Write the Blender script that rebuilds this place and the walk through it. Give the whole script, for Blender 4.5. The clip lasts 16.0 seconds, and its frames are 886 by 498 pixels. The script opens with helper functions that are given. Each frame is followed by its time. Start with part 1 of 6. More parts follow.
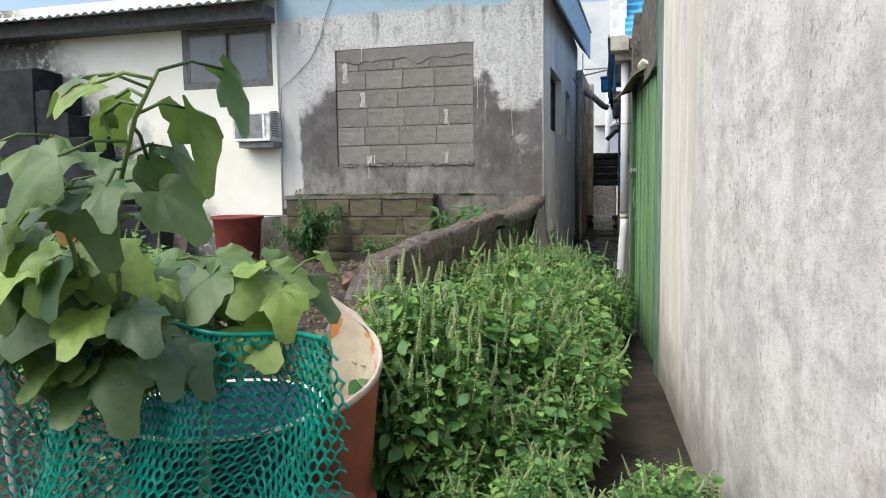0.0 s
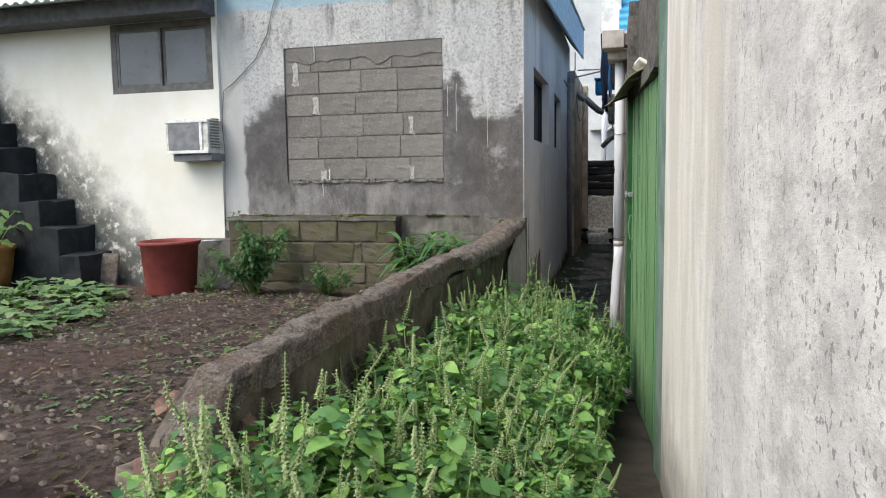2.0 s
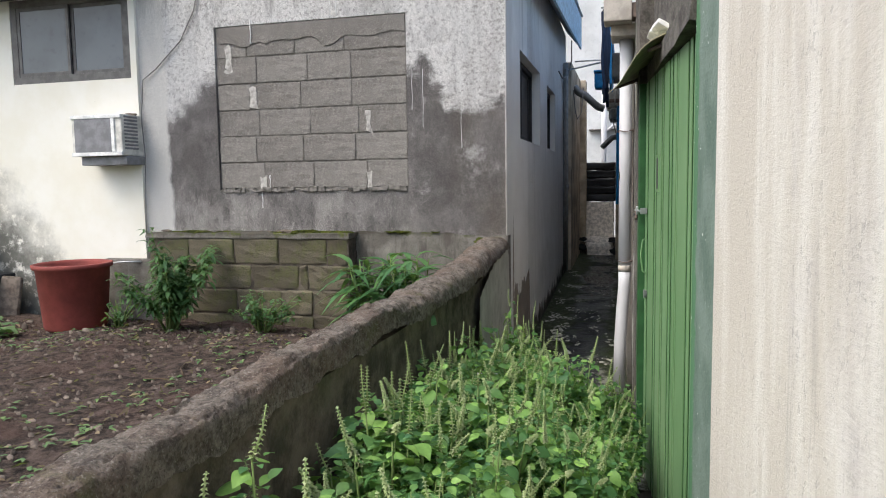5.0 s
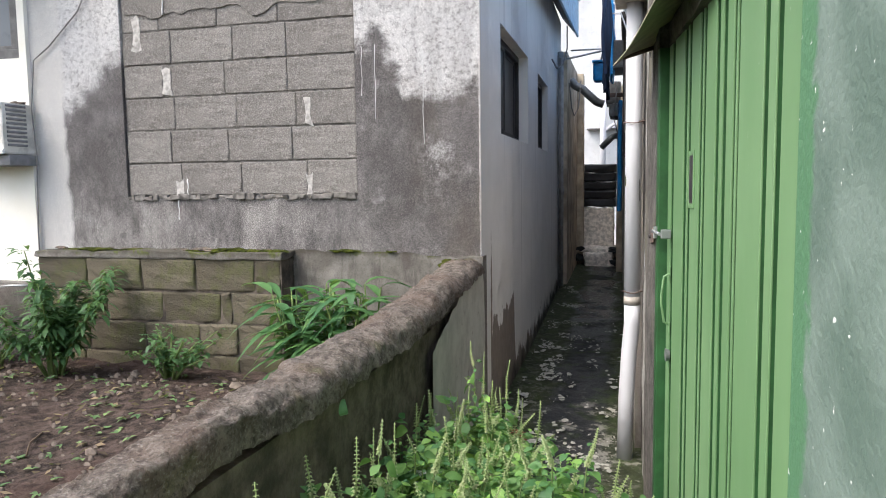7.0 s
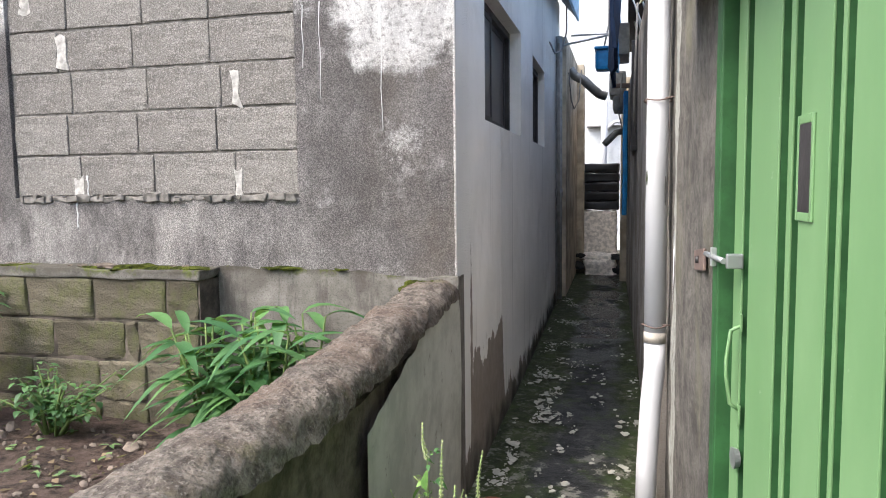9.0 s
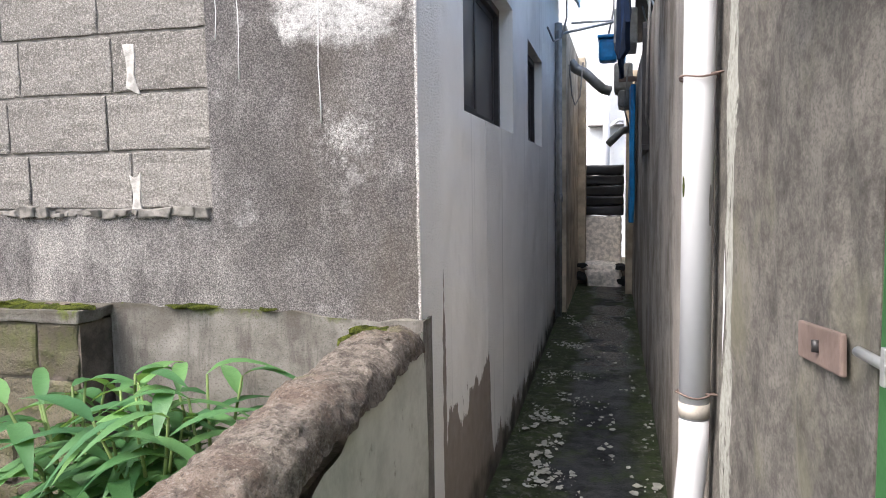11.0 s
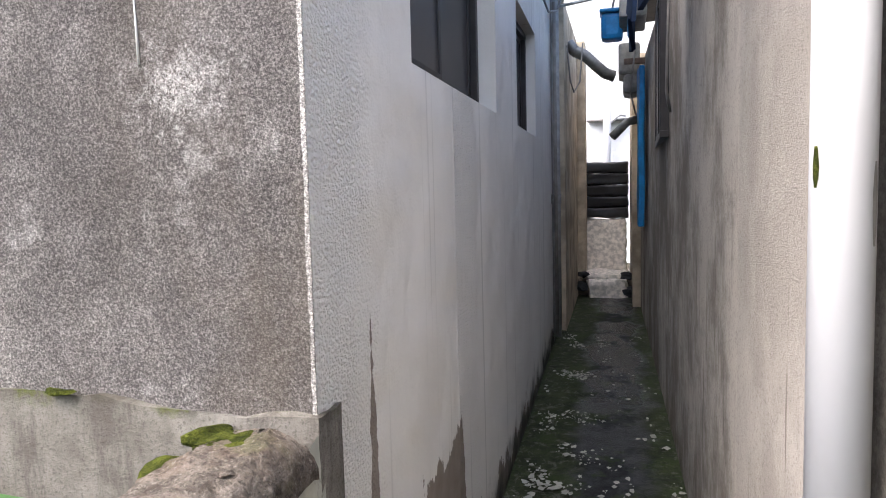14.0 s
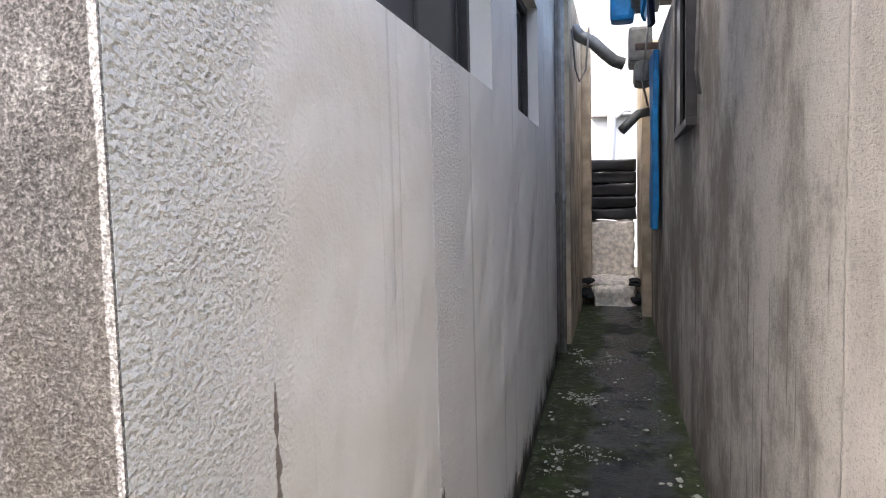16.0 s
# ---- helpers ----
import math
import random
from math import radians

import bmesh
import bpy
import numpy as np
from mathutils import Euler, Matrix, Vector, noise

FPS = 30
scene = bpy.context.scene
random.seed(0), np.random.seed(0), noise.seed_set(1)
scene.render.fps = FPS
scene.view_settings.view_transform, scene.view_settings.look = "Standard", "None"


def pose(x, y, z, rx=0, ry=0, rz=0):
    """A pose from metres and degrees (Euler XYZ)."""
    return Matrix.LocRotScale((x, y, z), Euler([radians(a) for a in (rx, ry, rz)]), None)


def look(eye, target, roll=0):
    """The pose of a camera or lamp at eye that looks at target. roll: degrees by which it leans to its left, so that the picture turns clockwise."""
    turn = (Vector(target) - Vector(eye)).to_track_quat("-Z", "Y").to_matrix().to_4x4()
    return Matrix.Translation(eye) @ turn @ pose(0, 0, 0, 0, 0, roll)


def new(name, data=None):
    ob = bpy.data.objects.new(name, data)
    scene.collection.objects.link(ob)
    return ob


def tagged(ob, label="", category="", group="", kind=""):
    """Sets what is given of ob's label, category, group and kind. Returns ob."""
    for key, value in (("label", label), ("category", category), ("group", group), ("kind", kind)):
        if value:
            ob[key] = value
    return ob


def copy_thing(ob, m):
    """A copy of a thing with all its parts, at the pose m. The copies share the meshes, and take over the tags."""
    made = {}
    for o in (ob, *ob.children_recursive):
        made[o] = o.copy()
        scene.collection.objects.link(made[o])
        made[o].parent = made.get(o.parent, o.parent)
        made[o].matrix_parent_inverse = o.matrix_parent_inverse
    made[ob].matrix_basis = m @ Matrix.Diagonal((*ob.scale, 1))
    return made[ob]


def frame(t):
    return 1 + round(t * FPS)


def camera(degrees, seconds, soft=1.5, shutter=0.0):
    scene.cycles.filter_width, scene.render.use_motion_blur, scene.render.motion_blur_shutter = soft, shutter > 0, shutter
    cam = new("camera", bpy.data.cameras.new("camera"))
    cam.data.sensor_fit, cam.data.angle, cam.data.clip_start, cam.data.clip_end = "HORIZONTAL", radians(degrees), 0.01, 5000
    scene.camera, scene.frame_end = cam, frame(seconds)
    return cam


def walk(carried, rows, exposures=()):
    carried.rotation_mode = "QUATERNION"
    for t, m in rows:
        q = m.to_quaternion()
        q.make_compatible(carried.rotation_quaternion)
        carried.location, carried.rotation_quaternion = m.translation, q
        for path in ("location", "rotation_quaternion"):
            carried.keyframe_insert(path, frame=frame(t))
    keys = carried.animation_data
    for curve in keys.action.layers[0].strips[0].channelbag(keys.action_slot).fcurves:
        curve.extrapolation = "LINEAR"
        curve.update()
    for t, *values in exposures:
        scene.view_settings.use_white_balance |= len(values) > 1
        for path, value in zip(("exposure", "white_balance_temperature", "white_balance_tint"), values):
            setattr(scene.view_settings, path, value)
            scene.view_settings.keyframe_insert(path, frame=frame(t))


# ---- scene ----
cam = camera(64.2, 16.0, 1.0)
PATH = [
    (0, (0.272, -0.37, 1.729), (-0.241, 1.554, 1.539), -0.8),
    (0.5, (0.261, -0.069, 1.734), (-0.251, 1.855, 1.545), -0.9),
    (1, (0.269, 0.188, 1.789), (-0.241, 2.112, 1.603), -0.9),
    (1.5, (0.275, 0.499, 1.866), (-0.237, 2.423, 1.679), -0.9),
    (2, (0.299, 0.759, 1.895), (-0.212, 2.683, 1.707), -0.8),
    (2.5, (0.324, 1.002, 1.888), (-0.187, 2.926, 1.702), -0.8),
    (3, (0.362, 1.263, 1.903), (-0.149, 3.188, 1.719), -0.7),
    (3.5, (0.386, 1.414, 1.885), (-0.126, 3.339, 1.703), -0.8),
    (3.7, (0.367, 1.446, 1.895), (-0.142, 3.371, 1.713), -0.8),
    (5.8, (0.208, 2.511, 1.95), (-0.301, 4.436, 1.765), -0.9),
    (6, (0.212, 2.633, 1.946), (-0.296, 4.559, 1.764), -0.8),
    (6.5, (0.192, 2.861, 1.941), (-0.313, 4.788, 1.762), -0.7),
    (7, (0.179, 3.114, 1.968), (-0.325, 5.041, 1.789), -0.8),
    (7.5, (0.196, 3.362, 1.951), (-0.308, 5.289, 1.773), -0.8),
    (8, (0.179, 3.603, 1.957), (-0.323, 5.531, 1.78), -0.8),
    (8.5, (0.111, 3.822, 1.961), (-0.387, 5.751, 1.785), -0.8),
    (9, (0.09, 4.03, 1.953), (-0.408, 5.959, 1.779), -0.7),
    (9.2, (0.089, 4.163, 1.948), (-0.411, 6.092, 1.772), -0.7),
    (11.5, (0.003, 4.997, 1.989), (-0.49, 6.928, 1.821), -1.0),
    (12, (-0.005, 5.215, 1.975), (-0.499, 7.146, 1.809), -1.4),
    (12.5, (-0.074, 5.381, 1.966), (-0.566, 7.312, 1.801), -1.4),
    (13, (-0.083, 5.498, 1.977), (-0.574, 7.43, 1.813), -1.3),
    (13.5, (-0.076, 5.65, 1.956), (-0.566, 7.582, 1.794), -1.3),
    (14, (-0.08, 5.811, 1.959), (-0.57, 7.744, 1.798), -1.4),
    (14.5, (-0.134, 5.961, 1.962), (-0.623, 7.894, 1.803), -1.5),
    (15, (-0.198, 6.092, 1.97), (-0.685, 8.025, 1.807), -1.4),
    (15.5, (-0.234, 6.239, 1.945), (-0.719, 8.173, 1.786), -1.6),
    (16, (-0.173, 6.411, 1.941), (-0.66, 8.345, 1.783), -1.4),
]
EXPOSURES = [(0.0, 0.58, 6000, 4), (3.5, 0.47, 6050, 4), (6.0, 0.7, 6100, 8), (7.5, 1.1, 6050, 8), (9.0, 1.35, 6100, 8), (12.5, 1.56, 6150, 10), (14.5, 1.78, 6200, 11), (16.0, 2.06, 6300, 11)]
walk(cam, [(t, look(eye, target, roll)) for t, eye, target, roll in PATH], EXPOSURES)

# ---------------------------------------------------------------- world, sun, exposure
SUN_EL, SUN_AZ = 55.0, 225.0
world = bpy.data.worlds.new("world")
scene.world = world
world.use_nodes = True
wn = world.node_tree
sky = wn.nodes.new("ShaderNodeTexSky")
sky.sky_type = "NISHITA"
sky.sun_disc = False
sky.sun_elevation = radians(SUN_EL)
sky.sun_rotation = radians(SUN_AZ)
sky.air_density, sky.dust_density, sky.ozone_density = 1.0, 6.0, 1.0
wn.links.new(sky.outputs[0], wn.nodes["Background"].inputs[0])
wn.nodes["Background"].inputs[1].default_value = 0.2
sun = new("sun", bpy.data.lights.new("sun", "SUN"))
sun.data.energy = 0.6
sun.data.angle = radians(60)
sun.data.color = (1.0, 0.98, 0.96)
sun.matrix_world = look((0, 0, 30), Vector((0, 0, 30)) - Vector((math.sin(radians(SUN_AZ)) * math.cos(radians(SUN_EL)), math.cos(radians(SUN_AZ)) * math.cos(radians(SUN_EL)), math.sin(radians(SUN_EL)))))

# ---------------------------------------------------------------- node helpers


class Mat:
    """A node material with short calls for noise, mixing and masks, in metres of the object's own space."""

    def __init__(self, name, rough=0.85, metal=0.0, spec=0.35):
        self.m = bpy.data.materials.new(name)
        self.m.use_nodes = True
        self.t = self.m.node_tree
        self.b = self.t.nodes["Principled BSDF"]
        self.b.inputs["Roughness"].default_value = rough
        self.b.inputs["Metallic"].default_value = metal
        self.b.inputs["Specular IOR Level"].default_value = spec
        self.co = self.t.nodes.new("ShaderNodeTexCoord").outputs["Object"]
        self.h = None

    def link(self, a, b):
        self.t.links.new(a, b)

    def put(self, socket, v):
        if isinstance(v, bpy.types.NodeSocket):
            self.link(v, socket)
        elif isinstance(v, (tuple, list)):
            socket.default_value = (*v, 1.0) if len(v) == 3 and len(socket.default_value) == 4 else v
        else:
            socket.default_value = v

    def math(self, op, a, b=0.0, clamp=False):
        n = self.t.nodes.new("ShaderNodeMath")
        n.operation, n.use_clamp = op, clamp
        self.put(n.inputs[0], a)
        self.put(n.inputs[1], b)
        return n.outputs[0]

    def axes(self):
        n = self.t.nodes.new("ShaderNodeSeparateXYZ")
        self.link(self.co, n.inputs[0])
        return n.outputs

    def noise(self, scale, detail=4.0, rough=0.55, stretch=(1, 1, 1), shift=(0, 0, 0)):
        mp = self.t.nodes.new("ShaderNodeMapping")
        mp.inputs["Scale"].default_value = stretch
        mp.inputs["Location"].default_value = shift
        self.link(self.co, mp.inputs[0])
        n = self.t.nodes.new("ShaderNodeTexNoise")
        n.inputs["Scale"].default_value, n.inputs["Detail"].default_value, n.inputs["Roughness"].default_value = scale, detail, rough
        self.link(mp.outputs[0], n.inputs["Vector"])
        return n.outputs[0]

    def voro(self, scale, feature="F1", out="Distance"):
        n = self.t.nodes.new("ShaderNodeTexVoronoi")
        n.feature = feature
        n.inputs["Scale"].default_value = scale
        self.link(self.co, n.inputs["Vector"])
        return n.outputs[out]

    def step(self, v, lo, hi):
        n = self.t.nodes.new("ShaderNodeMapRange")
        n.interpolation_type = "SMOOTHSTEP"
        self.put(n.inputs["Value"], v)
        n.inputs["From Min"].default_value, n.inputs["From Max"].default_value = lo, hi
        return n.outputs[0]

    def mix(self, f, a, b, blend="MIX"):
        n = self.t.nodes.new("ShaderNodeMix")
        n.data_type, n.blend_type = "RGBA", blend
        self.put(n.inputs[0], f)
        self.put(n.inputs[6], a)
        self.put(n.inputs[7], b)
        return n.outputs[2]

    def ramp(self, v, *stops):
        n = self.t.nodes.new("ShaderNodeValToRGB")
        e = n.color_ramp.elements
        while len(e) < len(stops):
            e.new(0.5)
        for k, (p, c) in enumerate(stops):
            e[k].position, e[k].color = p, (*c, 1.0)
        self.put(n.inputs[0], v)
        return n.outputs[0]

    def rnd(self):
        return self.t.nodes.new("ShaderNodeObjectInfo").outputs["Random"]

    def island(self):
        return self.t.nodes.new("ShaderNodeNewGeometry").outputs["Random Per Island"]

    def bump(self, height, strength=0.4, dist=0.01):
        n = self.t.nodes.new("ShaderNodeBump")
        n.inputs["Strength"].default_value, n.inputs["Distance"].default_value = strength, dist
        self.put(n.inputs["Height"], height)
        if self.h is not None:
            self.link(self.h, n.inputs["Normal"])
        self.h = n.outputs[0]
        self.link(self.h, self.b.inputs["Normal"])
        return self

    def done(self, colour, rough=None):
        self.put(self.b.inputs["Base Color"], colour)
        if rough is not None:
            self.put(self.b.inputs["Roughness"], rough)
        return self.m


def plain(name, colour, rough=0.7, metal=0.0, vary=0.18, scale=14.0, bump=0.15):
    """A modest surface: two scales of variation and a fine relief."""
    m = Mat(name, rough, metal)
    a, b = m.noise(scale, 5), m.noise(scale * 7, 3)
    dark = tuple(c * (1 - vary) for c in colour)
    light = tuple(min(1, c * (1 + vary)) for c in colour)
    c = m.mix(m.step(a, 0.35, 0.65), dark, light)
    c = m.mix(m.math("MULTIPLY", m.step(b, 0.55, 0.75), 0.35), c, tuple(x * 0.6 for x in colour))
    m.bump(b, bump, 0.004)
    return m.done(c)


def make_facade():
    m = Mat("grey_render", 0.92)
    ax = m.axes()
    big, mid, fine = m.noise(1.3, 6, 0.6), m.noise(5, 7, 0.72), m.math("ADD", m.math("MULTIPLY", m.noise(95, 6, 0.8), 0.55), m.math("MULTIPLY", m.noise(260, 4, 0.8), 0.45))
    streak = m.noise(9, 4, 0.6, (1, 1, 0.12))
    cloud = m.noise(3.1, 8, 0.72, (1, 1, 0.7), (5, 1, 3))
    grey = m.mix(m.step(big, 0.32, 0.7), (0.14, 0.132, 0.128), (0.235, 0.225, 0.22))
    grey = m.mix(m.math("MULTIPLY", m.step(mid, 0.42, 0.72), 0.6), grey, (0.36, 0.35, 0.335))
    # pale limy bloom low on the wall
    low = m.math("MULTIPLY", m.math("MULTIPLY", m.step(ax[2], 2.15, 1.75), m.step(ax[0], -1.05, -1.5)), m.step(m.noise(4.5, 7, 0.72, (1, 1, 0.45), (3, 0, 1)), 0.36, 0.62))
    grey = m.mix(m.math("MULTIPLY", low, 0.8), grey, (0.5, 0.485, 0.46))
    grey = m.mix(m.math("MULTIPLY", m.step(m.noise(2.3, 7, 0.7, (1, 1, 0.6), (9, 4, 2)), 0.5, 0.64), 0.45), grey, (0.115, 0.11, 0.104))
    white = m.mix(m.step(streak, 0.44, 0.7), (0.8, 0.79, 0.765), (0.56, 0.55, 0.535))
    white = m.mix(m.math("MULTIPLY", m.step(mid, 0.3, 0.6), 0.5), white, (0.78, 0.78, 0.77))
    white = m.mix(m.math("MULTIPLY", m.step(cloud, 0.52, 0.68), 0.5), white, (0.34, 0.335, 0.33))
    # algae running down from the eave
    top = m.math("MULTIPLY", m.step(ax[2], 2.95, 3.45), m.step(m.noise(6, 6, 0.7, (1, 1, 0.22), (1, 7, 2)), 0.5, 0.64))
    white = m.mix(m.math("MULTIPLY", top, 0.7), white, (0.15, 0.145, 0.14))
    # lower edge of the old paint: rises towards the walled-up window, drops again past it
    foot = m.math("ADD", 2.5, m.math("MULTIPLY", m.step(ax[0], -3.32, -2.8), 0.28))
    foot = m.math("SUBTRACT", foot, m.math("MULTIPLY", m.step(ax[0], -1.22, -1.0), 0.3))
    rag = m.math("ADD", m.math("MULTIPLY", m.math("SUBTRACT", m.noise(3.4, 7, 0.72, (1, 1, 0.8)), 0.5), 0.75), m.math("MULTIPLY", m.math("SUBTRACT", m.noise(13, 3, 0.6, (0.45, 1, 1.6), (2, 2, 2)), 0.5), 0.16))
    rise = m.math("ADD", m.math("SUBTRACT", ax[2], foot), rag)
    hard = m.step(rise, -0.05, 0.09)
    soft = m.step(rise, -0.1, 0.16)
    w = m.mix(m.step(ax[0], -1.6, -1.3), soft, hard)
    worn = m.step(m.noise(40, 6, 0.8, (1, 1, 1), (3, 3, 3)), 0.36, 0.52)
    w = m.math("MULTIPLY", w, m.math("ADD", 0.45, m.math("MULTIPLY", worn, 0.55)))
    # the strip of old paint at the far end of the front
    left = m.step(m.math("ADD", ax[0], m.math("MULTIPLY", m.math("SUBTRACT", m.noise(6, 4), 0.5), 0.1)), -3.28, -3.33)
    w = m.math("MAXIMUM", w, left)
    blob = m.noise(4, 5, 0.7, (1, 1, 1), (7, 2, 5))
    hx, hz = m.math("ADD", ax[0], 0.83), m.math("SUBTRACT", ax[2], 2.165)
    far = m.math("SQRT", m.math("ADD", m.math("MULTIPLY", hx, hx), m.math("MULTIPLY", m.math("MULTIPLY", hz, hz), 1.3)))
    heart = m.step(m.math("ADD", far, m.math("MULTIPLY", m.math("SUBTRACT", m.noise(16, 8, 0.85), 0.5), 0.5)), 0.14, 0.01)
    w = m.math("MAXIMUM", w, m.math("MULTIPLY", m.math("MULTIPLY", heart, m.step(fine, 0.42, 0.55)), 0.8))
    w = m.math("MAXIMUM", w, m.math("MULTIPLY", m.math("MULTIPLY", m.step(blob, 0.58, 0.7), 0.34), m.step(ax[0], -1.5, -1.2)))
    c = m.mix(w, grey, white)
    c = m.mix(m.math("MULTIPLY", left, 0.7), c, (0.76, 0.745, 0.7))
    blue = m.step(m.math("ADD", ax[2], m.math("MULTIPLY", m.math("SUBTRACT", m.noise(7, 4), 0.5), 0.15)), 3.5, 3.56)
    c = m.mix(blue, c, (0.5, 0.68, 0.78))
    # a line of spilled paint along the corner
    line = m.step(m.math("ADD", ax[0], m.math("MULTIPLY", m.math("SUBTRACT", m.noise(14, 5), 0.5), 0.012)), -0.6085, -0.606)
    c = m.mix(line, c, (0.75, 0.74, 0.72))
    grain = m.math("ADD", m.math("MULTIPLY", m.noise(210, 2, 0.6), 0.6), m.math("MULTIPLY", m.noise(390, 2, 0.6, (1, 1, 1), (4, 1, 2)), 0.4))
    tone = m.ramp(grain, (0.36, (0.3, 0.29, 0.288)), (0.49, (0.7, 0.68, 0.68)), (0.57, (1.2, 1.16, 1.15)), (0.68, (1.85, 1.8, 1.78)))
    c = m.mix(m.math("SUBTRACT", 1.0, m.math("MULTIPLY", w, 0.6)), c, tone, "MULTIPLY")
    brown = m.math("MULTIPLY", m.step(ax[0], -1.3, -0.65), m.step(m.noise(2.6, 5, 0.65, (1, 1, 0.5), (1, 0, 4)), 0.42, 0.64))
    c = m.mix(m.math("MULTIPLY", brown, m.math("SUBTRACT", 0.42, m.math("MULTIPLY", w, 0.4))), c, (0.13, 0.105, 0.078))
    fine = m.math("ADD", grain, fine)
    m.bump(fine, 1.0, 0.012).bump(mid, 0.25, 0.012)
    return m.done(c)


def make_white_wall():
    m = Mat("cream_wall_paint", 0.85)
    ax = m.axes()
    mid = m.noise(3, 6, 0.6)
    c = m.mix(m.step(mid, 0.3, 0.7), (0.78, 0.75, 0.65), (0.83, 0.81, 0.74))
    # algae rising along the line of the steps
    line = m.math("ADD", m.math("ADD", ax[2], ax[0]), m.math("MULTIPLY", m.math("SUBTRACT", m.noise(2.2, 6, 0.7), 0.5), 1.3))
    alg = m.step(line, -2.7, -3.5)
    alg = m.math("MULTIPLY", alg, m.math("MAXIMUM", m.step(m.noise(9, 6, 0.7), 0.3, 0.5), m.step(line, -3.3, -4.0)))
    c = m.mix(alg, c, m.mix(m.noise(12, 4), (0.06, 0.062, 0.06), (0.2, 0.195, 0.165)))
    spots = m.step(m.noise(30, 3, 0.6), 0.7, 0.75)
    c = m.mix(m.math("MULTIPLY", spots, 0.5), c, (0.3, 0.28, 0.24))
    m.bump(m.noise(60, 4), 0.2, 0.004)
    return m.done(c)


def make_right_wall():
    m = Mat("stained_lime_plaster", 0.93)
    ax = m.axes()
    streak = m.noise(3.2, 7, 0.68, (1, 0.9, 0.18))
    mid, fine = m.noise(13, 9, 0.82, (1, 0.42, 0.75)), m.noise(110, 4, 0.75, (1, 0.5, 1))
    wash = m.step(m.math("ADD", m.math("MULTIPLY", ax[1], 0.2), m.math("SUBTRACT", m.noise(1.6, 5, 0.6, (1, 1, 0.4)), 0.5)), 0.46, 0.64)
    worn = m.mix(m.step(mid, 0.34, 0.58), (0.42, 0.388, 0.365), (0.7, 0.656, 0.622))
    worn = m.mix(m.math("MULTIPLY", m.step(streak, 0.46, 0.64), 0.55), worn, (0.43, 0.4, 0.375))
    clean = m.mix(m.step(streak, 0.42, 0.62), (0.72, 0.685, 0.62), (0.58, 0.53, 0.455))
    run = m.math("MULTIPLY", m.step(m.noise(5.5, 6, 0.7, (1, 1.3, 0.1), (4, 8, 1)), 0.55, 0.68), m.step(m.math("ADD", ax[2], m.math("MULTIPLY", m.noise(6, 4, 0.6, (1, 1, 0.3)), 0.9)), 2.55, 2.0))
    clean = m.mix(m.math("MULTIPLY", run, 0.65), clean, (0.3, 0.275, 0.235))
    big = m.step(m.noise(1.7, 6, 0.7, (1, 1, 0.5), (2, 3, 1)), 0.44, 0.62)
    worn = m.mix(m.math("MULTIPLY", big, 0.45), worn, (0.36, 0.34, 0.325))
    c = m.mix(wash, worn, clean)
    # pits in the plaster, and short drips below the larger ones
    less = m.math("SUBTRACT", 1.0, m.math("MULTIPLY", wash, 0.75))
    pits = m.math("MULTIPLY", m.step(fine, 0.565, 0.64), m.math("MULTIPLY", less, 0.55))
    where = m.step(m.noise(2.6, 5, 0.65, (1, 1, 0.5), (6, 2, 7)), 0.4, 0.6)
    dash = m.math("MULTIPLY", m.step(m.noise(85, 3, 0.6, (1, 0.6, 0.5), (5, 1, 2)), 0.59, 0.65), m.math("ADD", 0.25, m.math("MULTIPLY", where, 0.75)))
    pits = m.math("MAXIMUM", pits, m.math("MULTIPLY", dash, less))
    c = m.mix(m.math("MULTIPLY", pits, 0.7), c, (0.17, 0.155, 0.145))
    foot = m.math("MULTIPLY", m.step(m.math("ADD", ax[2], m.math("MULTIPLY", m.noise(5, 4), 0.8)), 1.5, 0.95), 0.75)
    c = m.mix(foot, c, (0.2, 0.19, 0.16))
    m.bump(m.math("SUBTRACT", fine, m.math("MULTIPLY", dash, 0.5)), 0.4, 0.005).bump(mid, 0.2, 0.008)
    return m.done(c)


def make_post():
    m = Mat("weathered_cement", 0.95)
    ax = m.axes()
    mid, fine = m.noise(10, 10, 0.88, (1, 0.6, 0.75)), m.noise(140, 5, 0.8, (1, 0.7, 1))
    c = m.mix(m.step(mid, 0.36, 0.64), (0.05, 0.045, 0.04), (0.2, 0.184, 0.162))
    c = m.mix(m.math("MULTIPLY", m.step(fine, 0.5, 0.6), 0.6), c, (0.07, 0.063, 0.056))
    c = m.mix(m.math("MULTIPLY", m.step(m.noise(3, 5), 0.55, 0.7), 0.5), c, (0.2, 0.19, 0.13))
    strip = m.math("ADD", ax[1], m.math("MULTIPLY", m.math("SUBTRACT", m.noise(11, 6, 0.7), 0.5), 0.14))
    w = m.math("MULTIPLY", m.math("MULTIPLY", m.step(strip, 6.59, 6.605), m.step(strip, 6.75, 6.735)), m.step(m.noise(24, 6, 0.75, (1, 1, 0.5)), 0.36, 0.46))
    c = m.mix(m.math("MULTIPLY", w, m.math("ADD", 0.6, m.math("MULTIPLY", m.step(m.noise(30, 6, 0.8), 0.4, 0.6), 0.4))), c, (0.42, 0.42, 0.375))
    m.bump(fine, 0.6, 0.008).bump(mid, 0.5, 0.02)
    return m.done(c)


